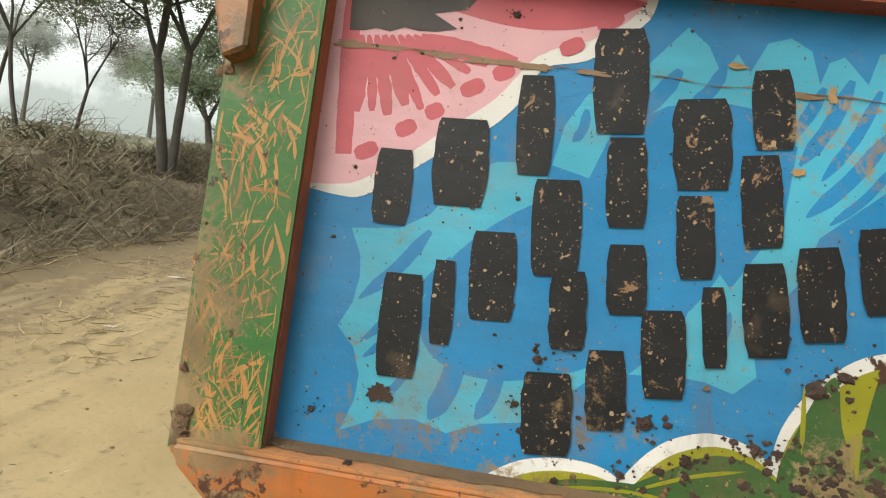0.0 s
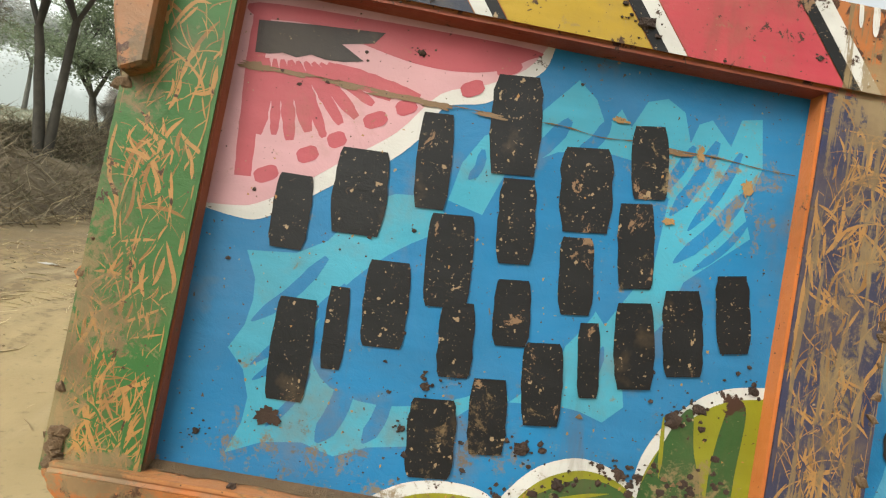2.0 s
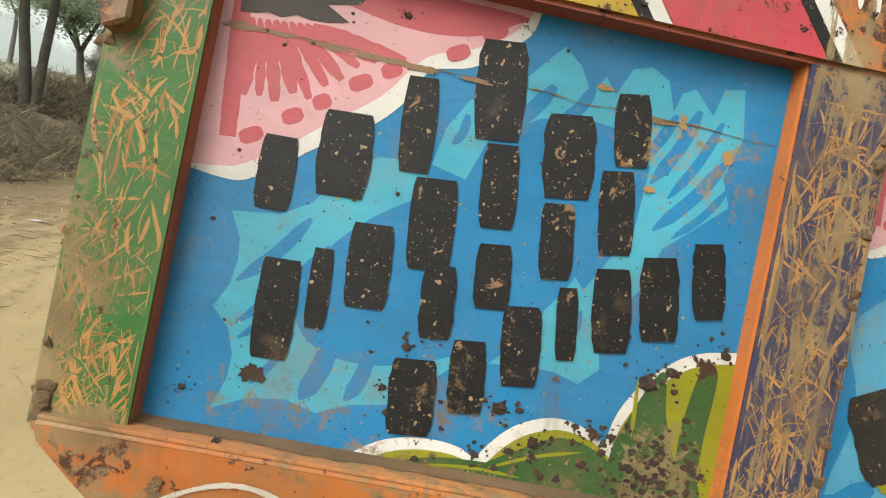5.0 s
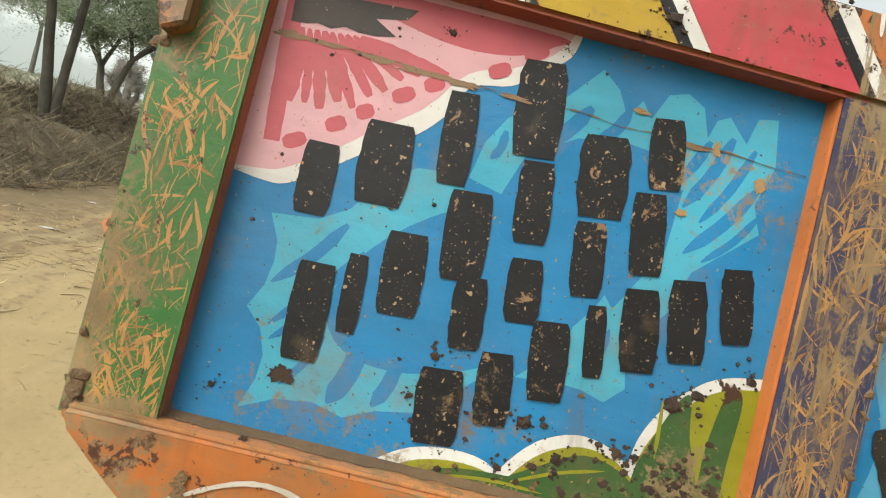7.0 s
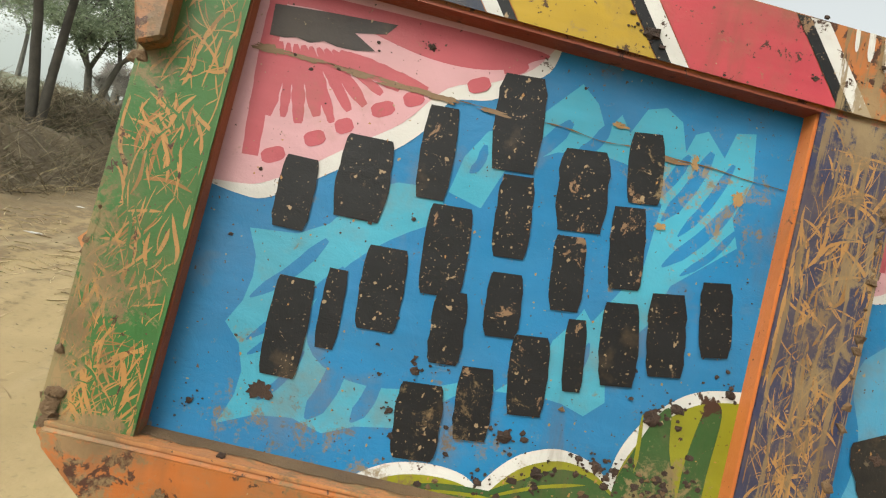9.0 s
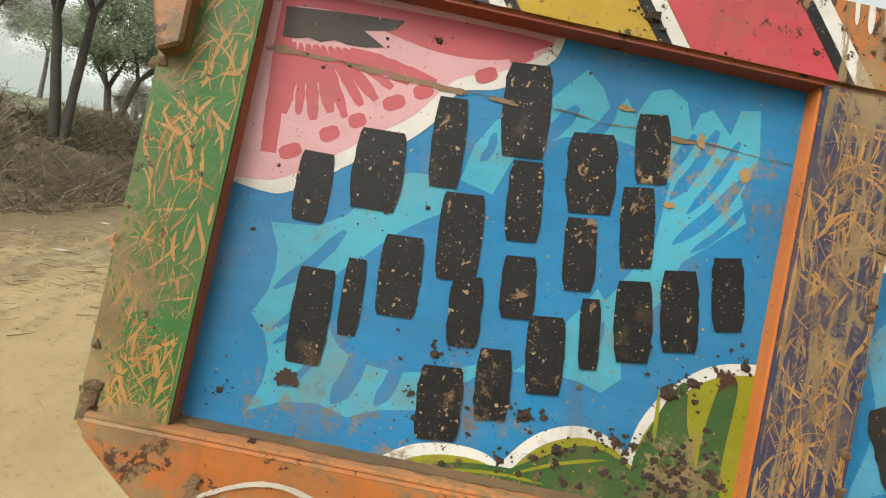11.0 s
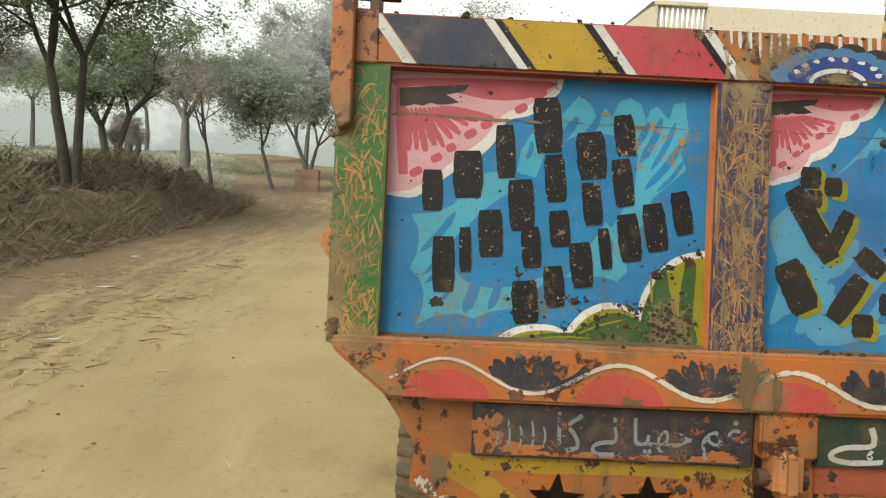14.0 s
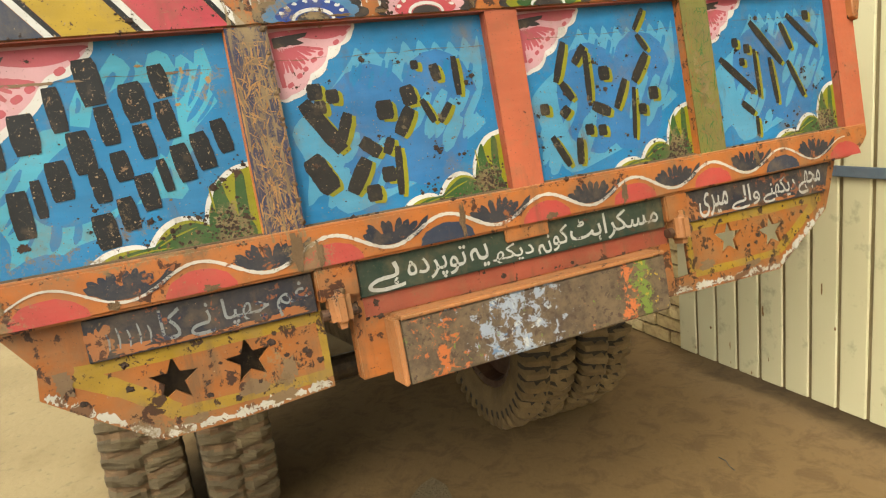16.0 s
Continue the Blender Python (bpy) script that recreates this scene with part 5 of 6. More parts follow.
def caked_edge(parent, x, z0, z1, y0, y1, n, seed):
    """Mud and broken paint along a battered edge."""
    rnd = random.Random(seed)
    bm = bmesh.new()
    for i in range(n):
        blob(bm, x + rnd.uniform(-0.001, 0.003), rnd.uniform(y0, y1), rnd.uniform(z0, z1), rnd.choice((0.002, 0.003, 0.004, 0.006, 0.008)), 0.7, 1)
    tagged(part("caked_mud", bm, MUD_FILM, parent), kind="stuff")


caked_edge(green_post, XL + 0.003, ZB, ZT - 0.1, -0.002, 0.03, 70, 3)
caked_edge(green_post, XL + 0.01, ZB - 0.004, ZB + 0.03, -0.004, 0.0, 30, 4)
caked_edge(brown_post, 0.598, ZB, ZT, -0.002, 0.004, 60, 5)


def top_rail():
    r = part("top_rail", boxed(XL + 0.022, XR - 0.022, -0.004, 0.055, ZT, TOP, bevel=0.003), ORANGE, trolley, "orange top rail painted with stripes and half flowers")
    part("underside", boxed(XL + 0.08, XR - 0.09, -0.001, 0.03, ZT - 0.0025, ZT + 0.001), BRICKRED, r)
    lean = 0.056
    y = -0.0052

    def band(a, b, mat, name, lift=0.0):
        for side in (0, 1):
            q = [(a, TOP - 0.003), (b, TOP - 0.003), (b + lean, ZT + 0.002), (a + lean, ZT + 0.002)]
            if side:
                q = [(2 * MID - x, z) for x, z in q]
            part(name, film(bmesh.new(), q, y - lift), mat, r)

    for a, b, mat, name in ((-0.018, 0.002, WHITE, "white_stripe"), (0.004, 0.156, NAVY, "navy_block"), (0.157, 0.172, WHITE, "white_stripe"), (0.172, 0.184, BLACK, "black_stripe"),
                            (0.185, 0.308, YELLOW, "yellow_block"), (0.309, 0.322, BLACK, "black_stripe"), (0.322, 0.338, WHITE, "white_stripe"), (0.339, 0.476, PINKRED, "pink_block"),
                            (0.477, 0.490, BLACK, "black_stripe"), (0.490, 0.508, WHITE, "white_stripe")):
        band(a, b, mat, name)
    bm = bmesh.new()
    x = 0.535
    while x < 2 * MID - 0.54:
        lo = TOP - random.uniform(0.03, 0.06)
        if x < 0.60:
            lo = TOP - 0.02 - 0.4 * (x - 0.53)
        stroke(bm, [(x, TOP - 0.002), (x + 0.001, (TOP + lo) / 2), (x + 0.002, lo)], random.uniform(0.004, 0.007), y, (1, 0.3), 3)
        x += random.uniform(0.012, 0.019)
    tagged(part("white_tick", bm, WHITE, r), kind="stuff")

    def half_flower(cx, rx, colour, inner, seed):
        rnd = random.Random(seed)
        top = new("painted_flower")
        top.parent = r
        n = 8
        layers = ((1.0, DARK, 0.0003, 0.0), (0.83, colour, 0.0006, 0.5), (0.56, inner, 0.0012, 0.0))
        bms = []
        for k, mat, off, ph in layers:
            bm = bmesh.new()
            film(bm, ellipse(cx, ZT + 0.003, rx * k * 0.86, 0.054 * k, 20, 180, 0), y - off)
            for i in range(n):
                a = radians(8 + 164 * (i + ph) / (n - 1 + ph))
                px, pz = cx + rx * k * 0.82 * math.cos(a), ZT + 0.006 + 0.05 * k * math.sin(a)
                film(bm, ellipse(px, max(pz, ZT + 0.0125), rx * 0.17, 0.0115, 12, wobble=0.05), y - off - 0.00003 * (i + 1))
            bms.append((bm, mat))
        white = bmesh.new()
        for i in range(8):
            a = radians(22 + 136 * i / 7)
            film(white, ellipse(cx + rx * 0.56 * math.cos(a) + rnd.uniform(-0.003, 0.003), ZT + 0.005 + 0.036 * math.sin(a), 0.0055, 0.0035, 9, wobble=0.35), y - 0.0019 - 0.00002 * i)
        stroke(white, ellipse(cx, ZT + 0.002, rx * 0.34, 0.021, 9, 180, 0), 0.007, y - 0.0021, (0.9, 0.9), 3)
        bms.append((white, WHITE))
        bms.append((film(bmesh.new(), ellipse(cx, ZT + 0.002, rx * 0.28, 0.016, 12, 180, 0), y - 0.0020), DARK))
        verts, faces, mats = [], [], []
        for bm, mat in bms:
            k = len(verts)
            bm.verts.index_update()
            verts += [v.co.copy() for v in bm.verts]
            for f in bm.faces:
                faces.append(tuple(k + v.index for v in f.verts))
                mats.append(mat)
            bm.free()
        bpy.data.objects.remove(top)
        me = soup("painted_flower", verts, faces, bms[0][1])
        kinds = [m for _, m in bms]
        for m in kinds[1:]:
            me.materials.append(m)
        for pgn, m in zip(me.polygons, mats):
            pgn.material_index = kinds.index(m)
        ob = new("painted_flower", me)
        ob.parent = r
        return ob

    half_flower(0.702, 0.125, MIDBLUE, DEEPBLUE, 1)
    half_flower(0.955, 0.118, PINK, PINKRED, 2)
    half_flower(1.272, 0.135, LIME, LEAF, 3)
    half_flower(1.555, 0.130, MIDBLUE, DEEPBLUE, 4)
    smears(r, [(0.66, 1.562, 0.014, 0.01), (0.85, 1.512, 0.03, 0.01), (0.76, 1.508, 0.04, 0.006), (1.07, 1.535, 0.014, 0.05)], y - 0.0027, 31, ZT + 0.001, TOP - 0.003)
    for _ in range(34):
        x = random.uniform(XL + 0.05, XR - 0.05)
        part("mud_clod", blob(bmesh.new(), x, 0.01 if random.random() < 0.6 else -0.005, TOP + 0.001 if random.random() < 0.75 else random.uniform(ZT + 0.01, TOP), random.uniform(0.002, 0.007), 0.6), MUDDY, r)
    spots = bmesh.new()
    for _ in range(70):
        crumbs(spots, random.uniform(XL + 0.05, XR - 0.05), -0.0056, ZT + 0.004 + (TOP - ZT - 0.01) * random.random() ** 1.6, random.choice((0.0012, 0.0018, 0.0026, 0.004)), 7)
    tagged(part("mud_spatter", spots, MUDDY, r), kind="stuff")
    tagged(part("mud_crust", crumbs(bmesh.new(), 0.355, -0.006, 1.523, 0.011), MUDDY, r), kind="stuff")
    tagged(part("mud_crust", stroke(crumbs(bmesh.new(), 0.86, -0.006, 1.520, 0.016, 24), [(1.068, 1.505), (1.074, 1.54), (1.078, 1.574)], 0.02, -0.0078, (0.6, 0.6), rag=0.3), MUDDY, r), kind="stuff")
    return r


top_rail()


def bottom_rail():
    z0, z1, y0 = 0.998, 1.083, -0.016
    bm = bmesh.new()
    pts = [(XL + 0.006, z1 + 0.004), (XR - 0.016, z1 + 0.004), (XR - 0.018, z1 - 0.03), (XR - 0.04, z1 - 0.056), (XR - 0.1, z0), (XL + 0.1, z0), (XL + 0.05, z1 - 0.046), (XL + 0.010, z1 - 0.012)]
    slab(bm, pts, y0, 0.06)
    bmesh.ops.bevel(bm, geom=bm.edges[:], offset=0.006, segments=3, affect="EDGES")
    r = part("bottom_rail", bm, ORANGE, trolley, "orange bottom rail with a painted white wave")
    part("worn_ledge", boxed(XL + 0.014, XR - 0.014, y0 + 0.005, FACE - 0.00080, z1 + 0.002, z1 + 0.0052), PEACH, r, "rubbed peach top edge")
    bm = bmesh.new()
    front = [(x, 0.010 - 0.016 * abs(noise.noise(Vector((x * 9, 3, 0)))) - 0.007 * noise.noise(Vector((x * 60, 0, 0)))) for x in np.arange(XL + 0.012, XR - 0.012, 0.006)]
    rows = [[bm.verts.new((x, yy, z1 + 0.0058 + h)) for yy, h in ((d, 0.0), (d * 0.4 + 0.012, 0.002), (FACE - 0.001, 0.004))] for x, d in front]
    for a, b in zip(rows, rows[1:]):
        for k in (0, 1):
            bm.faces.new((a[k], b[k], b[k + 1], a[k + 1]))
    part("ledge_mud", bm, MUD_FILM, r, "dried mud lying along the ledge")
    period, a0, x = 0.262, 0.122, XL + 0.1
    line = []
    while x < XR - 0.1:
        line.append((x, (z0 + z1) / 2 - 0.002 + 0.0235 * math.cos(2 * math.pi * (x - a0) / period)))
        x += period / 12
    y = y0 - 0.0012
    part("white_wave", stroke(bmesh.new(), line, 0.0075, y - 0.0006, (0.5, 0.5), 4, rag=0.24), WAVE_WHITE, r)
    for i in range(9):
        cx = a0 + i * period
        if cx > XR - 0.12:
            break
        red = i not in (3, 7)
        part("red_dome" if red else "navy_dome", film(bmesh.new(), ellipse(cx, z0 + 0.005, 0.066, 0.044 if red else 0.040, 18, 180, 0, wobble=0.03), y), RED if red else NAVY, r)
        tx = cx + period / 2
        if tx > XR - 0.12:
            break
        bm = bmesh.new()
        film(bm, ellipse(tx, z1 - 0.05, 0.044, 0.013, 22), y - 0.0002)
        lotus = part("navy_lotus", bm, LOTUS, r)
        for k in range(8):
            an = radians(168 - 20.5 * k + random.uniform(-5, 5))
            rr = random.uniform(0.85, 1.1)
            ex, ez = 0.066 * rr * math.cos(an), 0.014 + 0.030 * rr * math.sin(an)
            part("petal", stroke(bmesh.new(), [(tx + 0.4 * ex, z1 - 0.054), (tx + 0.75 * ex, z1 - 0.052 + 0.55 * ez), (tx + ex, z1 - 0.052 + ez)], 0.0145, y - 0.0003 - 0.00003 * k, (0.9, 0.1), 5, rag=0.16), LOTUS, lotus)
        part("petal", stroke(bmesh.new(), [(tx + 0.03, z1 - 0.058), (tx + 0.064, z1 - 0.044), (tx + 0.092, z1 - 0.016)], 0.014, y - 0.0006, (0.8, 0.1)), LOTUS, lotus)
    smears(r, [(0.575, 1.045, 0.024, 0.08), (0.62, 1.03, 0.014, 0.05), (0.055, 1.045, 0.014, 0.02), (0.23, 1.012, 0.02, 0.018), (0.95, 1.04, 0.014, 0.07), (1.4, 1.03, 0.018, 0.05), (1.86, 1.05, 0.016, 0.05), (0.4, 1.008, 0.03, 0.012), (1.18, 1.01, 0.03, 0.016)], y - 0.0016, 12, z0 + 0.003, z1)
    for _ in range(36):
        part("mud_clod", blob(bmesh.new(), random.uniform(XL + 0.05, XR - 0.05), random.uniform(y0, 0.015), z1 + 0.006 if random.random() < 0.6 else z0 + random.uniform(0, 0.02), random.uniform(0.003, 0.008), 0.8), MUDDY, r)
    return r


bottom_rail()


def star(cx, cz, r, turn=0):
    return [(cx + (r if i % 2 == 0 else r * 0.42) * math.sin(math.pi * i / 5 + turn), cz + (r if i % 2 == 0 else r * 0.42) * math.cos(math.pi * i / 5 + turn)) for i in range(10)]


def pierced(outline, holes, y0, y1):
    """A plate with openings cut right through it."""
    bm = bmesh.new()
    edges = []
    for loop in [outline] + holes:
        vs = [bm.verts.new((x, y0, z)) for x, z in loop]
        edges += [bm.edges.new((vs[i], vs[(i + 1) % len(vs)])) for i in range(len(vs))]
    bmesh.ops.triangle_fill(bm, use_beauty=True, use_dissolve=False, edges=edges)
    res = bmesh.ops.extrude_face_region(bm, geom=bm.faces[:])
    bmesh.ops.translate(bm, verts=[g for g in res["geom"] if isinstance(g, bmesh.types.BMVert)], vec=(0, y1 - y0, 0))
    bmesh.ops.recalc_face_normals(bm, faces=bm.faces[:])
    return bm


def skirt(right):
    y = 0.016
    if right:
        outline = [(2.215, 1.0), (2.171, 0.905), (2.148, 0.858), (2.04, 0.79), (1.93, 0.722), (1.75, 0.724), (1.60, 0.728), (1.512, 0.732), (1.512, 0.772), (1.60, 0.776), (1.60, 1.0)]
        centres = [(1.755, 0.846), (1.918, 0.834)]
        borders = [([(1.61, 0.902), (1.8, 0.900), (2.0, 0.899), (2.13, 0.897)], 0.025), ([(1.611, 0.9), (1.612, 0.84), (1.611, 0.78)], 0.018), ([(2.105, 0.888), (2.02, 0.83), (1.935, 0.776)], 0.028), ([(1.935, 0.772), (1.8, 0.771), (1.62, 0.774)], 0.02)]
        edge = [(2.142, 0.86), (2.04, 0.795), (1.93, 0.728), (1.75, 0.730), (1.60, 0.734), (1.52, 0.738)]
        plate, lean = (1.602, 2.17), 1
    else:
        outline = [(0.03, 1.0), (0.082, 0.925), (0.076, 0.868), (0.16, 0.806), (0.262, 0.736), (0.40, 0.735), (0.52, 0.742), (0.606, 0.748), (0.606, 1.0)]
        centres = [(0.302, 0.845), (0.445, 0.848)]
        borders = [([(0.14, 0.902), (0.3, 0.900), (0.45, 0.901), (0.606, 0.902)], 0.025), ([(0.598, 0.9), (0.599, 0.84), (0.598, 0.77)], 0.016), ([(0.135, 0.898), (0.22, 0.846), (0.296, 0.784)], 0.034), ([(0.292, 0.781), (0.4, 0.778), (0.592, 0.776)], 0.022)]
        edge = [(0.085, 0.868), (0.16, 0.812), (0.262, 0.742), (0.40, 0.741), (0.50, 0.747), (0.60, 0.752)]
        plate, lean = (0.168, 0.598), -1
    size = 0.052 if right else 0.047
    holes = [star(*centres[0], size, 0.05), star(*centres[1], size, -0.06)]
    p = part("skirt_plate", pierced(outline, holes, y, y + 0.008), GRIMY, trolley, "orange lower plate with two cut-out stars")
    yb = y - 0.0012
    for pts, wd in borders:
        part("yellow_border", stroke(bmesh.new(), pts, wd, yb - 0.00002 * len(pts), (1, 1), 8, rag=0.09), SKIRT_YELLOW, p)
    line = [Vector((x, z + 0.003)) for x, z in edge]
    rnd = random.Random(31 + right)
    for a, b in zip(line, line[1:]):
        n = max(1, round((b - a).length / 0.062))
        for k in range(n):
            q0, q1 = a.lerp(b, (k - 0.02) / n), a.lerp(b, (k + rnd.uniform(0.86, 1.02)) / n)
            part("white_edging", stroke(bmesh.new(), [q0, (q0 + q1) / 2 + Vector((0, 0.005)), q1], rnd.uniform(0.013, 0.021), yb - 0.0004, (0.45, 0.45), 9, rag=0.5), FLAKE_WHITE, p, "flaking white scalloped edge")
    for _ in range(22):
        q = Vector((random.uniform(1.62, 2.1) if right else random.uniform(0.12, 0.59), 0))
        far = q.x - 1.93 if right else 0.26 - q.x
        q.y = random.uniform(0.752 + max(0.0, far) * 0.65, 0.9)
        if min((q - Vector(c)).length for c in centres) < 0.05:
            continue
        part("mud_clod", blob(bmesh.new(), q.x, y - 0.001, q.y, random.uniform(0.003, 0.009), 0.4), MUDDY, p)
    places = [(1.66, 0.79, 0.05, 0.025), (1.83, 0.76, 0.06, 0.016)] if right else [(0.446, 0.79, 0.05, 0.03), (0.52, 0.81, 0.03, 0.05), (0.12, 0.89, 0.03, 0.05), (0.5, 0.758, 0.06, 0.02), (0.33, 0.762, 0.05, 0.016)]
    smears(p, places, yb - 0.0012, 23 + right, 0.742, 0.91, "rubbed_patch", RUBBED)
    bm = slab(bmesh.new(), [(plate[0], 0.995), (plate[0], 0.914), (plate[1] - 0.03 * right, 0.912), (plate[1], 0.995)], y - 0.012, y - 0.0005)
    bmesh.ops.bevel(bm, geom=bm.edges[:], offset=0.002, segments=1, affect="EDGES")
    s = part("text_plate", bm, NAVY_WORN, trolley, "navy strip with white hand-lettering")
    a, b = plate
    smears(s, [(a + 0.022, 0.945, 0.05, 0.06), (a + 0.075, 0.926, 0.06, 0.02), (a + 0.16, 0.920, 0.11, 0.013), (a + 0.27, 0.919, 0.10, 0.011), (a + 0.37, 0.921, 0.08, 0.014), (b - 0.05, 0.925, 0.06, 0.016)], y - 0.01225, 61 + right, 0.917, 0.99, "bare_patch", RUSTY_ORANGE)
    return s, y - 0.0132


s, ty = skirt(False)
lettering([("غم", 0.518, 0.583, 0.920, 0.982), ("چھپا", 0.413, 0.503, 0.921, 0.981), ("نے", 0.349, 0.395, 0.920, 0.980), ("کا", 0.296, 0.336, 0.925, 0.985)], ty, FAINT, s)
bm = bmesh.new()
for i in range(5):
    stroke(bm, [(0.205 + 0.018 * i, 0.93), (0.207 + 0.018 * i, 0.948), (0.204 + 0.018 * i, 0.962 + 0.008 * (i % 2))], 0.0036, ty - 0.00004 * i, (0.6, 0.6), 3)
part("faded_bar", bm, FAINT, s, "faded pale bars")
s, ty = skirt(True)
lettering([("مجھے", 2.03, 2.125, 0.920, 0.986), ("دیکھنے", 1.888, 2.02, 0.918, 0.985), ("والے", 1.768, 1.876, 0.918, 0.982), ("میری", 1.652, 1.757, 0.917, 0.984)], ty, LETTER, s)


def hinge(mirror):
    def mx(a, b):
        return (a + 0.927, b + 0.927) if mirror else (a, b)
    a, b = mx(0.601, 0.676 if mirror else 0.690)
    h = part("hinge", boxed(a, b, -0.012, 0.05, 0.93, 0.999, bevel=0.004), ORANGE, trolley, "mud-spotted orange hinge block with a rusty lug")
    a, b = mx(0.616, 0.664)
    bm = boxed(a + 0.002, b, -0.034, 0.03, 0.868, 0.952)
    bmesh.ops.bevel(bm, geom=bm.edges[:], offset=0.016, segments=3, affect="EDGES")
    for v in bm.verts:
        v.co += 0.003 * Vector((noise.noise(v.co * 60), noise.noise(v.co * 60 + Vector((5, 0, 0))), noise.noise(v.co * 50)))
    part("hinge_lug", bm, PEACH, h, "scuffed rusty orange hinge lug")
    bm = bmesh.new()
    tube(bm, (a - 0.014, 0.0, 0.900), (b + 0.014, 0.0, 0.900), 0.013, 0.013, 12)
    part("pin", bm, IRON, h)
    caked_edge(h, (a + b) / 2 + 0.01, 0.92, 0.95, -0.016, -0.01, 14, 8)


hinge(False)
hinge(True)


def centre_beam():
    c0, c1 = 0.668, 1.546
    p = part("centre_plate", boxed(c0, c1, 0.014, 0.05, 0.742, 0.998, bevel=0.003), ORANGE, trolley, "orange centre plate of the tail")
    for _ in range(24):
        part("mud_clod", blob(bmesh.new(), random.choice((random.uniform(c0 + 0.01, c0 + 0.07), random.uniform(c0, c1))), 0.013, random.uniform(0.87, 0.91), random.uniform(0.003, 0.010), 0.4), MUDDY, p)
    part("red_band", boxed(c0 + 0.03, c1 - 0.01, 0.0118, 0.0137, 0.874, 0.917), BRICKRED, p, "old red-oxide band above the bumper")
    t = part("text_plate", boxed(0.694, 1.528, 0.002, 0.013, 0.918, 0.996, bevel=0.002), BOTTLE, trolley, "bottle-green strip with white hand-lettering")
    lettering([("مسکراہٹ", 1.235, 1.508, 0.921, 0.988), ("کو", 1.183, 1.229, 0.922, 0.982), ("نہ", 1.140, 1.178, 0.922, 0.966), ("دیکھ", 1.016, 1.128, 0.921, 0.965), ("یہ", 0.961, 1.008, 0.925, 0.978), ("تو", 0.907, 0.952, 0.924, 0.984), ("پردہ", 0.806, 0.902, 0.921, 0.976), ("ہے", 0.712, 0.798, 0.922, 0.982)], 0.0008, LETTER, t)
    part("patch_plate", boxed(1.055, 1.172, -0.010, 0.0005, 0.968, 1.0, bevel=0.003), ORANGE, trolley, "small riveted orange patch plate")
    b0, b1 = 0.748, 1.462
    bm = boxed(b0, b1, -0.055, 0.013, 0.722, 0.862, bevel=0.004)
    b = part("bumper", bm, PATCHY, trolley, "steel bumper channel with many flaking coats of paint")
    part("bumper_lip", boxed(b0 + 0.001, b1 - 0.001, -0.060, 0.012, 0.862, 0.872, bevel=0.003), PEACH, b, "worn peach upper lip")
    part("bumper_cheek", boxed(b0 - 0.012, b0, -0.058, 0.013, 0.722, 0.868, bevel=0.003), PEACH, b)
    return b


centre_beam()


def corner_upright(mirror):
    s = -1 if mirror else 1

    def X(x):
        return 2 * MID - x if mirror else x

    pts = [(X(-0.072), 1.72), (X(-0.036), 1.72), (X(-0.034), 1.405), (X(-0.054), 1.395), (X(-0.068), 1.445)]
    bm = slab(bmesh.new(), pts, -0.022, 0.012)
    bmesh.ops.bevel(bm, geom=bm.edges[:], offset=0.003, segments=1, affect="EDGES")
    u = part("corner_upright", bm, RUSTY_ORANGE, trolley, "rusty orange upright that carries the upper hinge")
    a, b = sorted((X(-0.034), X(0.03)))
    bm = bmesh.new()
    tube(bm, (a, 0.01, 1.612), (b, 0.01, 1.612), 0.013, 0.013, 12)
    part("hinge_pin", bm, IRON, u)
    a, b = sorted((X(-0.016), X(0.002)))
    part("hinge_eye", boxed(a, b, -0.005, 0.03, 1.575, 1.64, bevel=0.003), IRON, u)
    a, b = sorted((X(-0.036), X(0.0)))
    part("gusset", boxed(a, b, -0.006, 0.004, ZT, TOP + 0.004, bevel=0.002), RUSTY_ORANGE, u)
    a, b = sorted((X(-0.094), X(-0.054)))
    part("latch_lug", slab(bmesh.new(), [(X(-0.05), 1.268), (X(-0.064), 1.262), (X(-0.089), 1.230), (X(-0.064), 1.196), (X(-0.05), 1.192)], 0.052, 0.068), PEACH, u)


corner_upright(False)
corner_upright(True)


def body():
    # Unseen length of the bed, drawn out to shade the ground beneath.
    ln = 4.4
    part("side_wall", boxed(XL + 0.004, XL + 0.03, 0.055, ln, 1.09, TOP - 0.02), BRICKRED, trolley, "red-oxide side wall of the load bed")
    part("side_wall", boxed(XR - 0.03, XR - 0.004, 0.055, ln, 1.09, TOP - 0.02), BRICKRED, trolley, "red-oxide side wall of the load bed")
    part("front_wall", boxed(XL + 0.03, XR - 0.03, ln - 0.03, ln, 1.0, TOP - 0.02), BRICKRED, trolley)
    part("bed_floor", boxed(XL + 0.13, XR - 0.13, 0.062, ln - 0.03, 1.0, 1.012), CHASSIS, trolley)
    part("back_sheet", boxed(XL + 0.03, XR - 0.03, FACE + 0.0065, FACE + 0.012, ZB - 0.012, ZT + 0.05), BRICKRED, trolley)
    for x in (0.72, 1.50):
        part("chassis_beam", boxed(x - 0.04, x + 0.04, 0.055, ln, 0.80, 0.999, bevel=0.004), CHASSIS, trolley)
    for y in (0.5, 1.1, 2.3, 3.2, 4.0):
        part("cross_member", boxed(XL + 0.24, XR - 0.24, y - 0.03, y + 0.03, 0.93, 0.999, bevel=0.003), CHASSIS, trolley)


body()


# Dark sheet added behind the left stars, standing in for the shaded underbody.
part("star_backing", boxed(0.2, 0.51, 0.09, 0.10, 0.768, 0.999, bevel=0.003), CHASSIS, trolley, "added dark sheet behind the left star holes")


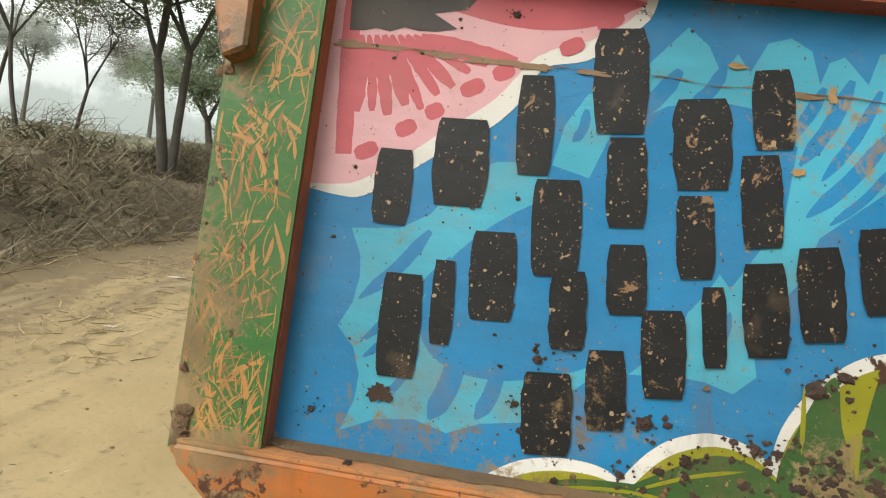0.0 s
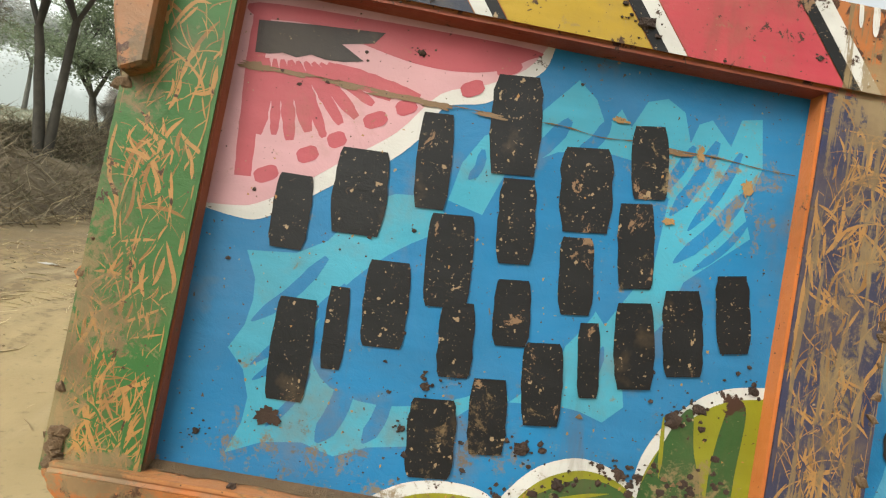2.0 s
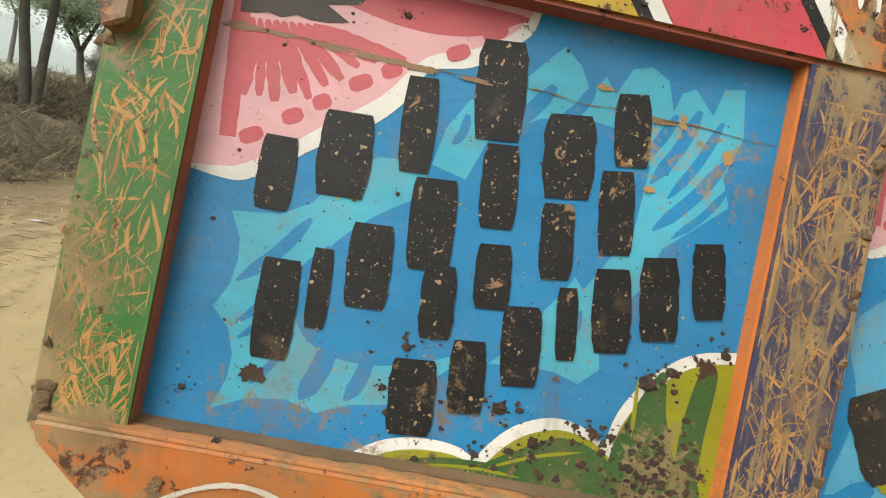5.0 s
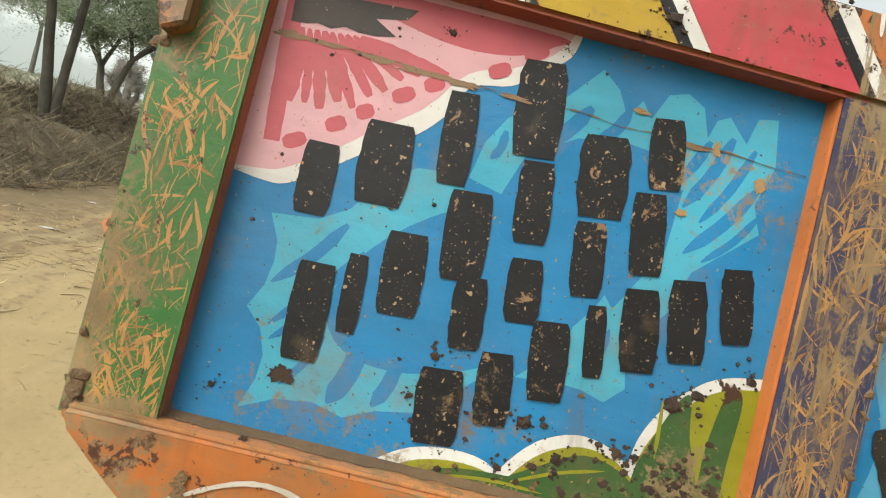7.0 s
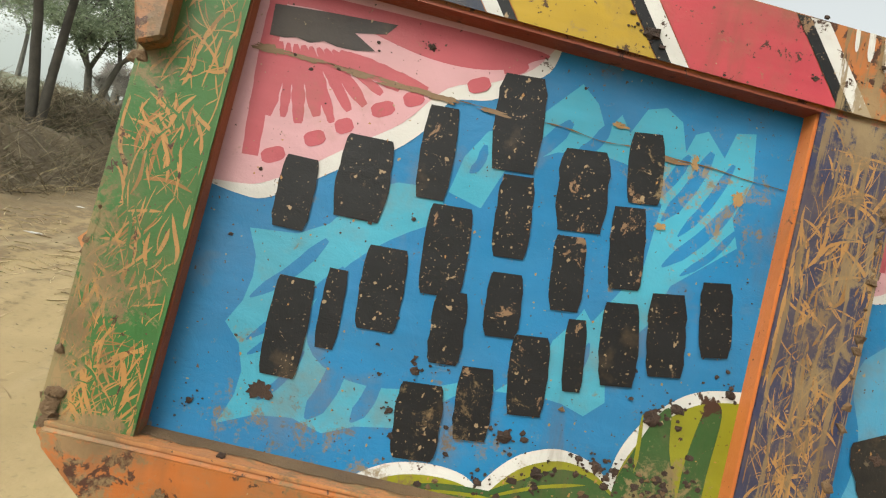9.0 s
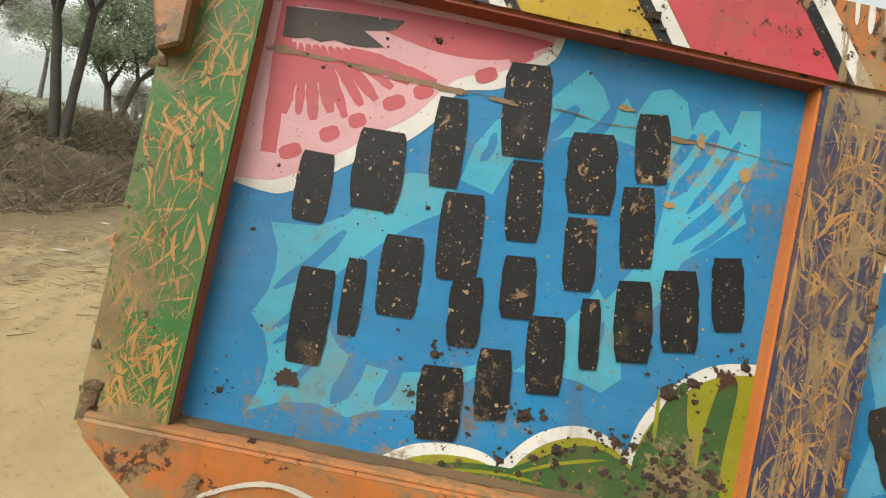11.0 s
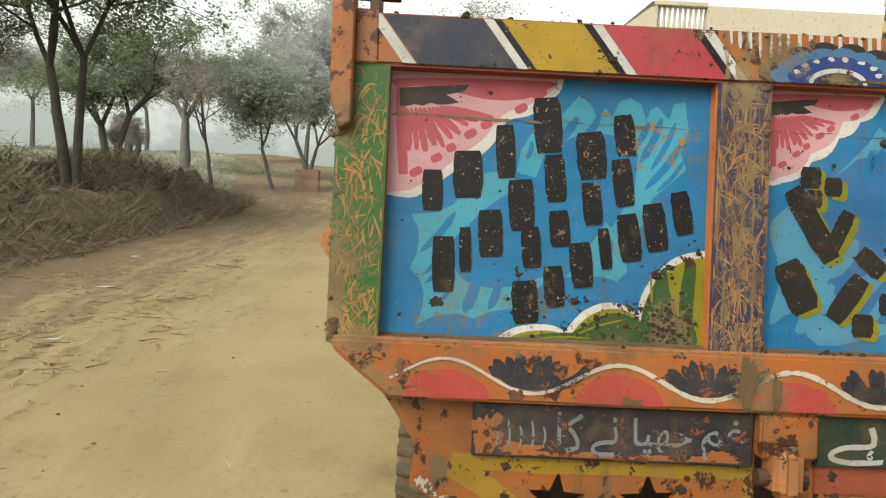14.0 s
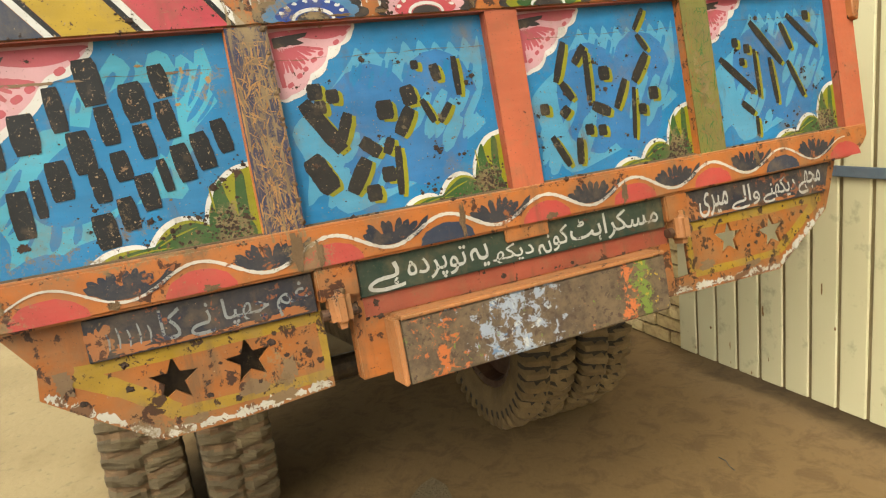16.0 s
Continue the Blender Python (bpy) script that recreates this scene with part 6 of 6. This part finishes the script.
def wheels():
    r, wd = 0.5, 0.25
    yc = 1.66
    back = TROLLEY.inverted()
    wy = (TROLLEY @ Vector((0, yc, 0.41))).y
    centre = back @ Vector((0, wy, r - 0.012))
    def tyre_mesh(deep, rough, rubber, groove_mat):
        lugs, n = 46, 368
        prof = [(-0.105, 0.30, 0), (-0.124, 0.35, 0), (-0.130, 0.41, 0), (-0.129, 0.435, 0.6), (-0.122, 0.455, 1), (-0.104, 0.47, 1), (-0.085, 0.476, 1), (-0.055, 0.478, 1), (-0.03, 0.478, 1), (-0.012, 0.478, 0.7), (0.0, 0.478, 0)]
        prof += [(-px, pr, k) for px, pr, k in prof[-2::-1]]
        verts = []
        for i in range(n):
            t = 2 * math.pi * i / n
            for px, pr, k in prof:
                phase = (i * lugs / n + (0.5 if px > 0 else 0.0) + 2.2 * abs(px)) % 1.0
                rise = smooth(0.0, 0.1, phase) * smooth(0.66, 0.56, phase)
                worn = 0.8 + 0.7 * noise.noise(Vector((math.cos(t) * 7, math.sin(t) * 7, px * 16)))
                rr = pr + deep * k * rise * worn + rough * noise.noise(Vector((math.cos(t) * 12, math.sin(t) * 12, px * 26))) + 0.4 * rough * noise.noise(Vector((math.cos(t) * 40, math.sin(t) * 40, px * 90)))
                verts.append((px + (deep * 0.4 * k * rise if px > 0.1 else -deep * 0.4 * k * rise if px < -0.1 else 0), rr * math.cos(t), rr * math.sin(t)))
        w = len(prof)
        faces = [(i * w + k, i * w + (k + 1) % w, (i + 1) % n * w + (k + 1) % w, (i + 1) % n * w + k) for i in range(n) for k in range(w)]
        me = soup("tyre", verts, faces, groove_mat, False)
        me.materials.append(rubber)
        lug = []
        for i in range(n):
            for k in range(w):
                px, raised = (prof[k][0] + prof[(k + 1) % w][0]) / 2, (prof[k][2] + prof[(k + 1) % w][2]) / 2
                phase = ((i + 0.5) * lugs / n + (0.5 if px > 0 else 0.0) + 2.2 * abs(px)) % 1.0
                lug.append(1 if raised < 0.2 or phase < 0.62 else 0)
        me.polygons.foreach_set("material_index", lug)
        return me

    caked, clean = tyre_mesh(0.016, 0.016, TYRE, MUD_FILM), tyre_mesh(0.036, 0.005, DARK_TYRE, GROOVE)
    rim = bmesh.new()
    prof = [(-0.10, 0.305), (-0.09, 0.27), (-0.02, 0.255), (0.0, 0.10), (0.02, 0.255), (0.09, 0.27), (0.10, 0.305)]
    rings = [[rim.verts.new((px, pr * math.cos(2 * math.pi * i / 28), pr * math.sin(2 * math.pi * i / 28))) for px, pr in prof] for i in range(28)]
    for i in range(28):
        a, b = rings[i], rings[(i + 1) % 28]
        for k in range(len(prof) - 1):
            rim.faces.new((a[k], a[k + 1], b[k + 1], b[k]))
    bmesh.ops.recalc_face_normals(rim, faces=rim.faces[:])
    rim_me = mesh_of("rim", rim, IRON)
    for i, x in enumerate((0.145, 0.46, 2 * MID - 0.46, 2 * MID - 0.145)):
        w = new("wheel")
        w.parent = trolley
        w.matrix_local = pose(x, centre.y, centre.z, 17 * i)
        tagged(w, "dusty lugged truck tyre on a rusty rim", group="dual rear wheels")
        for nm, me in (("tyre", caked if i < 2 else clean), ("rim", rim_me)):
            o = new(nm, me)
            o.parent = w
    bm = bmesh.new()
    tube(bm, (0.05, centre.y, centre.z), (2 * MID - 0.05, centre.y, centre.z), 0.06, 0.06, 14)
    part("axle", bm, CHASSIS, trolley)
    for x in (0.72, 1.50):
        part("axle_stand", boxed(x - 0.05, x + 0.05, centre.y - 0.3, centre.y + 0.3, centre.z, 0.81, bevel=0.004), CHASSIS, trolley)
    foot = back @ Vector((MID, 5.2, 0.0))
    part("drawbar", slab(bmesh.new(), [(MID - 0.06, 0.80), (MID + 0.06, 0.80), (MID + 0.06, 0.93), (MID - 0.06, 0.93)], 4.35, 5.4), CHASSIS, trolley)
    bm = bmesh.new()
    tube(bm, (MID, foot.y, foot.z), (MID, foot.y - 0.1, 0.85), 0.05, 0.05, 10)
    part("prop_leg", bm, IRON, trolley)


wheels()


# ---- brick wall: pieces last ----
def brick_wall():
    x, y0, y1, h = 3.10, 1.62, 3.92, 2.95
    w = thing("wall_brick", boxed(x + 0.008, x + 0.23, y0, y1, 0.0, h), MORTAR, "yellow clay brick wall of the yard with raked joints", "wall", kind="structure")
    bl, bh, j = 0.228, 0.074, 0.012
    kinds = []
    for k in range(4):
        bm = boxed(-0.02, 0.012, -bl / 2, bl / 2, -bh / 2, bh / 2, bevel=0.006)
        for v in bm.verts:
            v.co += Vector((random.uniform(-0.003, 0.003), random.uniform(-0.004, 0.004), random.uniform(-0.003, 0.003)))
        kinds.append(mesh_of("brick", bm, BRICK))
    half = boxed(-0.02, 0.012, -bl / 4 + 0.003, bl / 4 - 0.003, -bh / 2, bh / 2, bevel=0.006)
    kinds.append(mesh_of("brick", half, BRICK))
    row, z = 0, bh / 2 + 0.006
    while z + bh / 2 < h:
        y = y0 + bl / 2 + 0.004
        if row % 2:
            o = new("brick", kinds[4])
            o.parent = w
            o.location = (x, y0 + bl / 4 + 0.003, z)
            y += bl / 2 + j / 2
        while y + bl / 2 < y1 + 0.01:
            o = new("brick", random.choice(kinds[:4]))
            o.parent = w
            o.location = (x + random.uniform(-0.004, 0.004), y, z)
            y += bl + j
        z += bh + j
        row += 1


brick_wall()
